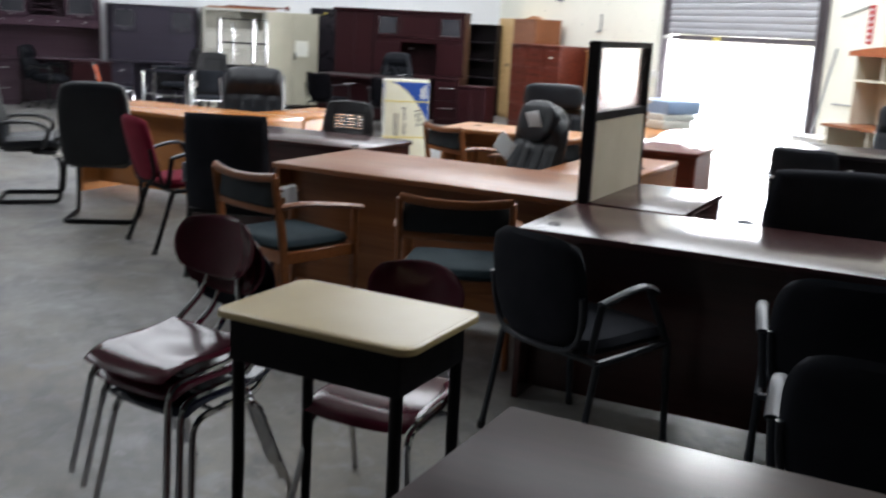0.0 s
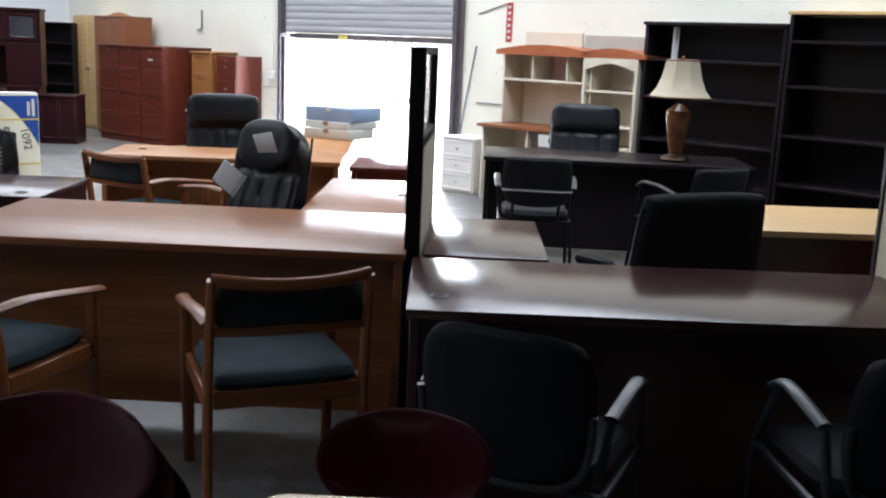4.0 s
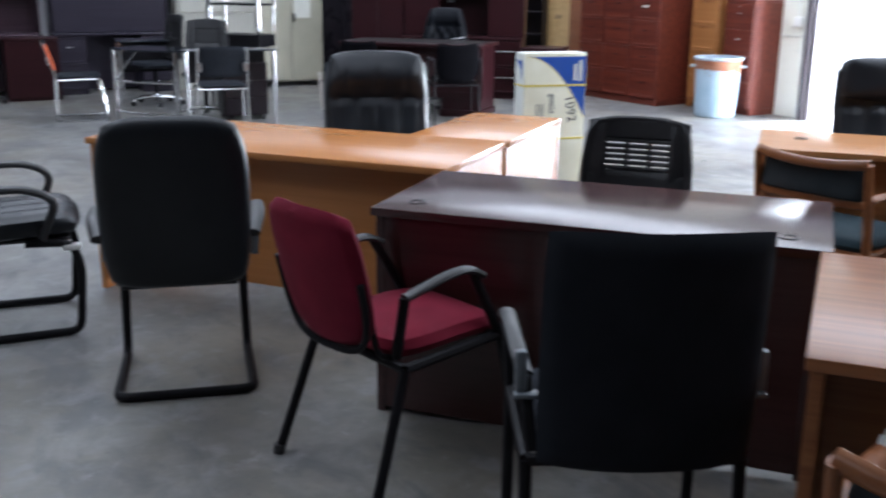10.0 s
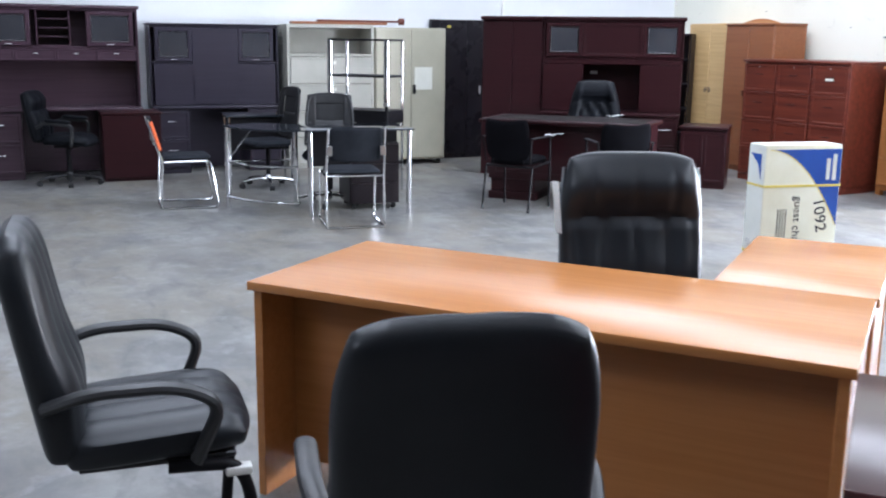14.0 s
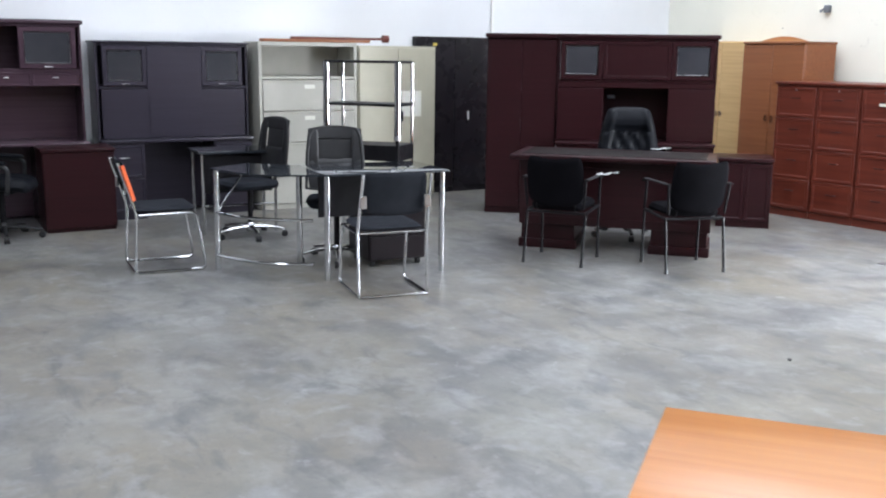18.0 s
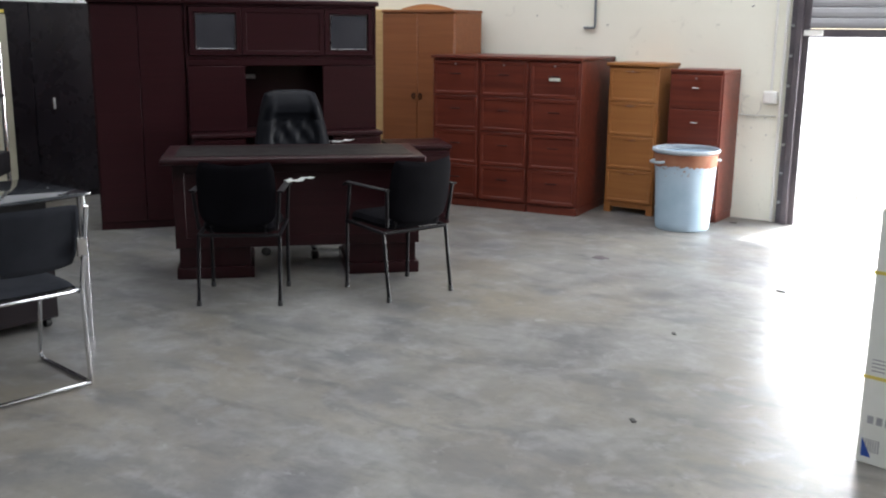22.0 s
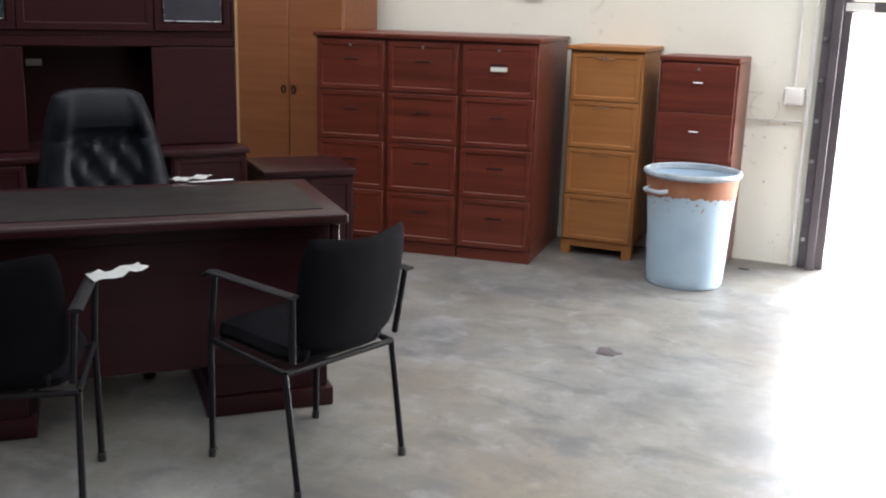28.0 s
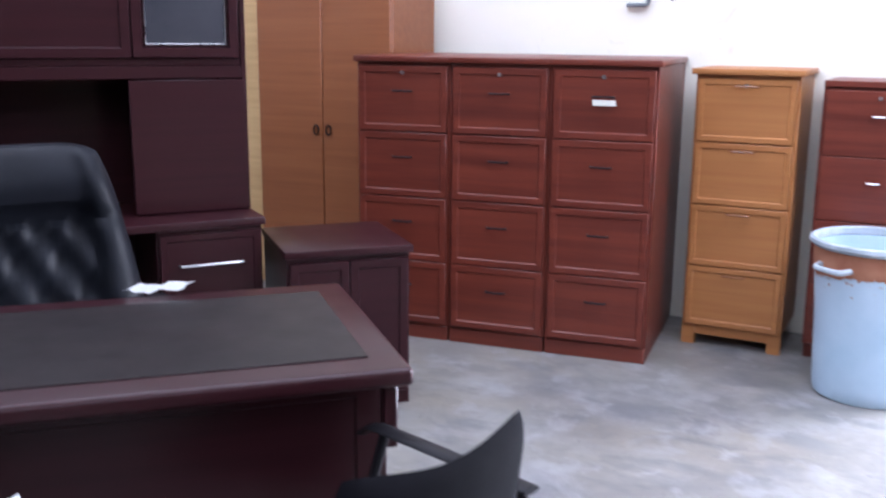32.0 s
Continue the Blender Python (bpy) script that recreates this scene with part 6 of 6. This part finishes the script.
part("neck", lathe(bmesh.new(), [(0.028, 0.41), (0.02, 0.44), (0.012, 0.50)], 12), LAMP_BRONZE, t)
shade = lathe(bmesh.new(), [(0.238, 0.47), (0.190, 0.525), (0.154, 0.61), (0.125, 0.735), (0.121, 0.735), (0.150, 0.61), (0.186, 0.525), (0.234, 0.47)], 8, False, False)
part("shade", shade, SHADE, t)
for z, r in ((0.47, 0.238), (0.735, 0.124)):
    part("trim", tube(bmesh.new(), [(r * math.cos(k * math.tau / 8), r * math.sin(k * math.tau / 8), z) for k in range(8)], 0.006, 6, True), AMBER, t)
part("finial", lathe(bmesh.new(), [(0.004, 0.735), (0.012, 0.75), (0.004, 0.77)], 10), AMBER, t)

# chairs and desks on that side
fabric_armchair("charcoal cloth visitor chair with a chrome back bar", 3.66, 5.16, -14, GREY_CLOTH, BLACK_METAL, 0.85, 0.45, 0.34, 0.35, bar=CHROME, group="charcoal visitor chairs")
fabric_armchair("charcoal cloth visitor chair with a chrome back bar", 4.68, 5.02, 18, GREY_CLOTH, BLACK_METAL, 0.82, 0.48, 0.34, 0.35, bar=CHROME, group="charcoal visitor chairs")
exec_chair(EXEC, 4.53, 6.72, 163, LEATHER, 1.07, 10, 0.60, arms=True, group="executive chairs", pillow=0.97)
exec_chair("broad flat-backed black executive chair between two dark desks", 3.46, 2.62, 12, BLACK_CLOTH, 1.0, 8, 0.60, arms=True, plain=True, crown=0.15, group="executive chairs")
BROWN_HIDE = surface("brown_leather", (0.10, 0.035, 0.022), (0.15, 0.055, 0.035), 0.42, 0, 6, 200, 0.3)
exec_chair("brown leather executive chair behind the pale desk", 4.92, 2.30, 190, BROWN_HIDE, 0.95, 8, 0.56, arms=True, group="executive chairs")
desk("pale maple laminate desk beyond a partition", 4.012, 1.15, -10, 1.6, 0.72, PALE_OAK, CREAM, grommets=((0.10, 0.15),), set_back=0.03, foot=0.04, group="showroom desks")
desk("desk with a pale top on a dark mahogany body", 3.97, 2.88, -9, 1.7, 0.80, PALE_OAK, MAHOGANY, set_back=0.12, group="showroom desks")

# ---- wall fittings ----
STAIN = surface("wall_dirt", (0.52, 0.51, 0.46), (0.64, 0.63, 0.57), 0.85, 0, 12, 60, 0.2)
def on_wall(name, label, category, bm, mat):
    return structure(name, bm, mat, label, category, ROOM)


on_wall("wall_bracket", "rusty bent pipe bracket on the wall", "bracket", tube(bmesh.new(), rounded([(3.91, -0.02, 1.86), (3.91, -0.02, 1.59), (3.80, -0.02, 1.59)], 0.02, 3), 0.011, 8), GREY_PLASTIC)
hook = bmesh.new()
slab(hook, (2.48, -0.05, 2.05), (2.55, -0.001, 2.13), 0.01, 2)
tube(hook, [(2.49, -0.05, 2.09), (2.46, -0.08, 2.06)], 0.012, 8)
on_wall("wall_fitting", "small grey junction fitting high on the wall", "fitting", hook, GREY_PLASTIC)
on_wall("switch_box", "small white electrical box on the wall", "switch box", box((5.49, -0.05, 0.985), (5.605, -0.001, 1.09), 0.012, 3), WHITE_PAINT)
on_wall("conduit_1", "thin grey conduit running down the wall", "conduit", tube(bmesh.new(), [(5.545, -0.015, 1.09), (5.545, -0.015, ROOM_H - 0.01)], 0.009, 8), WHITE_PAINT)
loop = [(5.385 + 0.085 * math.cos(a), -0.012, 0.96 + 0.09 * math.sin(a)) for a in [k * math.tau / 14 for k in range(14)]]
cable = tube(bmesh.new(), [(5.22, -0.01, 1.06), (5.28, -0.012, 1.05)] + loop[4:] + loop[:2], 0.003, 6)
on_wall("cable_loop", "loose pale cable loop on the wall", "cable", cable, STAIN)
on_wall("conduit_6", "pale vertical pipe beside the door jamb", "conduit", tube(bmesh.new(), [(5.63, -0.02, 0.0), (5.63, -0.02, ROOM_H - 0.01)], 0.013, 8), WHITE_PAINT)
on_wall("conduit_2", "thin grey pipe along the wall", "conduit", tube(bmesh.new(), [(4.9, -0.014, 0.885), (5.60, -0.014, 0.885)], 0.006, 8), STAIN)
on_wall("conduit_3", "thin vertical conduit on the board wall", "conduit", tube(bmesh.new(), [(0.014, -2.68, 0.3), (0.014, -2.68, ROOM_H - 0.01)], 0.012, 8), WHITE_PAINT)
for k, (a, z, ln) in enumerate(((4.03, 1.62, 0.035), (5.34, 1.78, 0.04), (3.3, 1.70, 0.03), (1.9, 1.9, 0.03))):
    bm = tube(bmesh.new(), [(a - ln / 4, -0.002, z - ln / 4), (a, -0.004, z), (a + ln / 5, -0.002, z - ln / 9)], 0.004, 6)
    on_wall("wall_scar", "dark chipped scar in the wall paint", "wall scar", bm, JAMB_STEEL)
rng = random.Random(4)
for k in range(24):
    a, z, r = rng.uniform(5.15, 5.58), 0.85 * rng.random() ** 1.8 + 0.02, rng.uniform(0.002, 0.009)
    rim = [(a + r * rng.uniform(0.5, 1.3) * math.cos(q * math.tau / 9), z + rng.uniform(0.5, 1.6) * r * math.sin(q * math.tau / 9)) for q in range(9)]
    on_wall("wall_stain", "grey flaked patch in the wall paint", "wall stain", strip(bmesh.new(), rim, 0.0012, pose(0, 0, 0, 90, 0, 0)), STAIN)
sign = box((9.465, -0.012, 1.58), (9.54, -0.001, 1.98), 0.002)
sg = on_wall("wall_sign", "narrow red and white vertical wall sign", "sign", sign, RED_SIGN)
for k in range(6):
    part("sign_bar", box((9.485, -0.0145, 1.61 + 0.062 * k), (9.522, -0.0122, 1.638 + 0.062 * k), 0), PAPER, sg)
on_wall("conduit_4", "slanting thin cable on the wall", "conduit", tube(bmesh.new(), [(9.08, -0.01, 1.86), (9.46, -0.01, 1.97)], 0.006, 6), GREY_PLASTIC)
on_wall("conduit_5", "thin pipe stub along the wall", "conduit", tube(bmesh.new(), [(9.10, -0.012, 0.92), (9.60, -0.012, 0.92)], 0.008, 6), GREY_PLASTIC)
wx, wy = on_door_wall(9.05, 0.30)
t = thing("broom", "thin wooden broom leaning on the wall", "broom", wx, wy, 0, WALL_YAW)
part("stick", tube(bmesh.new(), [(0, 0.0, 0.16), (0.03, 0.275, 1.52)], 0.012, 8), GREY_PLASTIC, t)
head = bmesh.new()
slab(head, (-0.14, -0.03, 0.0), (0.14, 0.03, 0.17), 0.02, 2)
part("head", head, BLACK_PLASTIC, t)

# floor fittings and litter
t = thing("floor_drain", "round dark floor drain cover", "drain", 0.065, 11.33, 0, 0)
cover = lathe(bmesh.new(), [(0.052, 0.0), (0.052, 0.003), (0.042, 0.005), (0.012, 0.004)], 28)
for v in cover.verts:
    v.co.x, v.co.y = v.co.x * (1 + 0.7 * noise.noise(v.co * 30)), v.co.y * (1 + 0.5 * noise.noise(v.co * 30))
part("cover", cover, JAMB_STEEL, t)
for px, py, s in ((0.71, 10.18, 0.03), (0.9, 9.2, 0.02), (-0.4, 9.6, 0.018), (1.75, 12.2, 0.03), (-1.2, 8.6, 0.02)):
    t = thing("litter_scrap", "small dark scrap of litter on the floor", "litter", px, py, 0, 40 * s * 100)
    bm = bmesh.new()
    slab(bm, (-s, -s * 0.5, 0), (s, s * 0.5, 0.006), 0.002)
    part("scrap", bm, BLACK_PLASTIC, t)

# ---- outside: folding lattice gate and a fence line ----
# Only the bars that show against the glare, placed to fit the camera's view
t = thing("folding_gate", "partial folding lattice gate outside the doorway", "gate", 0, 0, 0, 0)
t.matrix_world = ROOM @ pose(0, 0.35, 0)
for k in range(6):
    a0 = 6.70 + 0.15 * k
    part("lattice_bar", tube(bmesh.new(), [(a0 + 0.30, 0.006, 1.56), (a0, 0.006, 1.08 - 0.06 * k)], 0.010, 4), FENCE, t)
    part("lattice_bar", tube(bmesh.new(), [(a0, -0.006, 1.56), (a0 + 0.30, -0.006, 1.10 - 0.07 * k)], 0.010, 4), FENCE, t)
for k in range(4):
    a0 = 7.26 + 0.10 * k
    part("lattice_bar", tube(bmesh.new(), [(a0 + 0.16, 0.006, 0.86), (a0, 0.006, 0.62)], 0.009, 4), FENCE, t)
    part("lattice_bar", tube(bmesh.new(), [(a0, -0.006, 0.86), (a0 + 0.16, -0.006, 0.62)], 0.009, 4), FENCE, t)
for a0 in (6.66, 7.78):
    part("gate_post", box((a0 - 0.009, -0.009, -0.015), (a0 + 0.009, 0.009, 1.62), 0.002), WHITE_PAINT, t, "pale thin gate upright")
part("top_rail", box((6.66, -0.009, 1.60), (7.78, 0.009, 1.618), 0.002), WHITE_PAINT, t)
t = thing("dry_weed", "dry bare weed stems beyond the doorway", "weed", 0, 0, 0, 0)
t.matrix_world = ROOM @ pose(6.05, 0.9, -0.015)
weed = random.Random(9)
for k in range(7):
    x, lean, hgt = weed.uniform(-0.08, 0.10), weed.uniform(-0.18, 0.2), weed.uniform(0.55, 1.05)
    part("stem", tube(bmesh.new(), [(x, 0, 0), (x + lean * 0.4, 0.02, hgt * 0.55), (x + lean, 0.03, hgt)], [0.005, 0.004, 0.002], 5), FENCE, t)
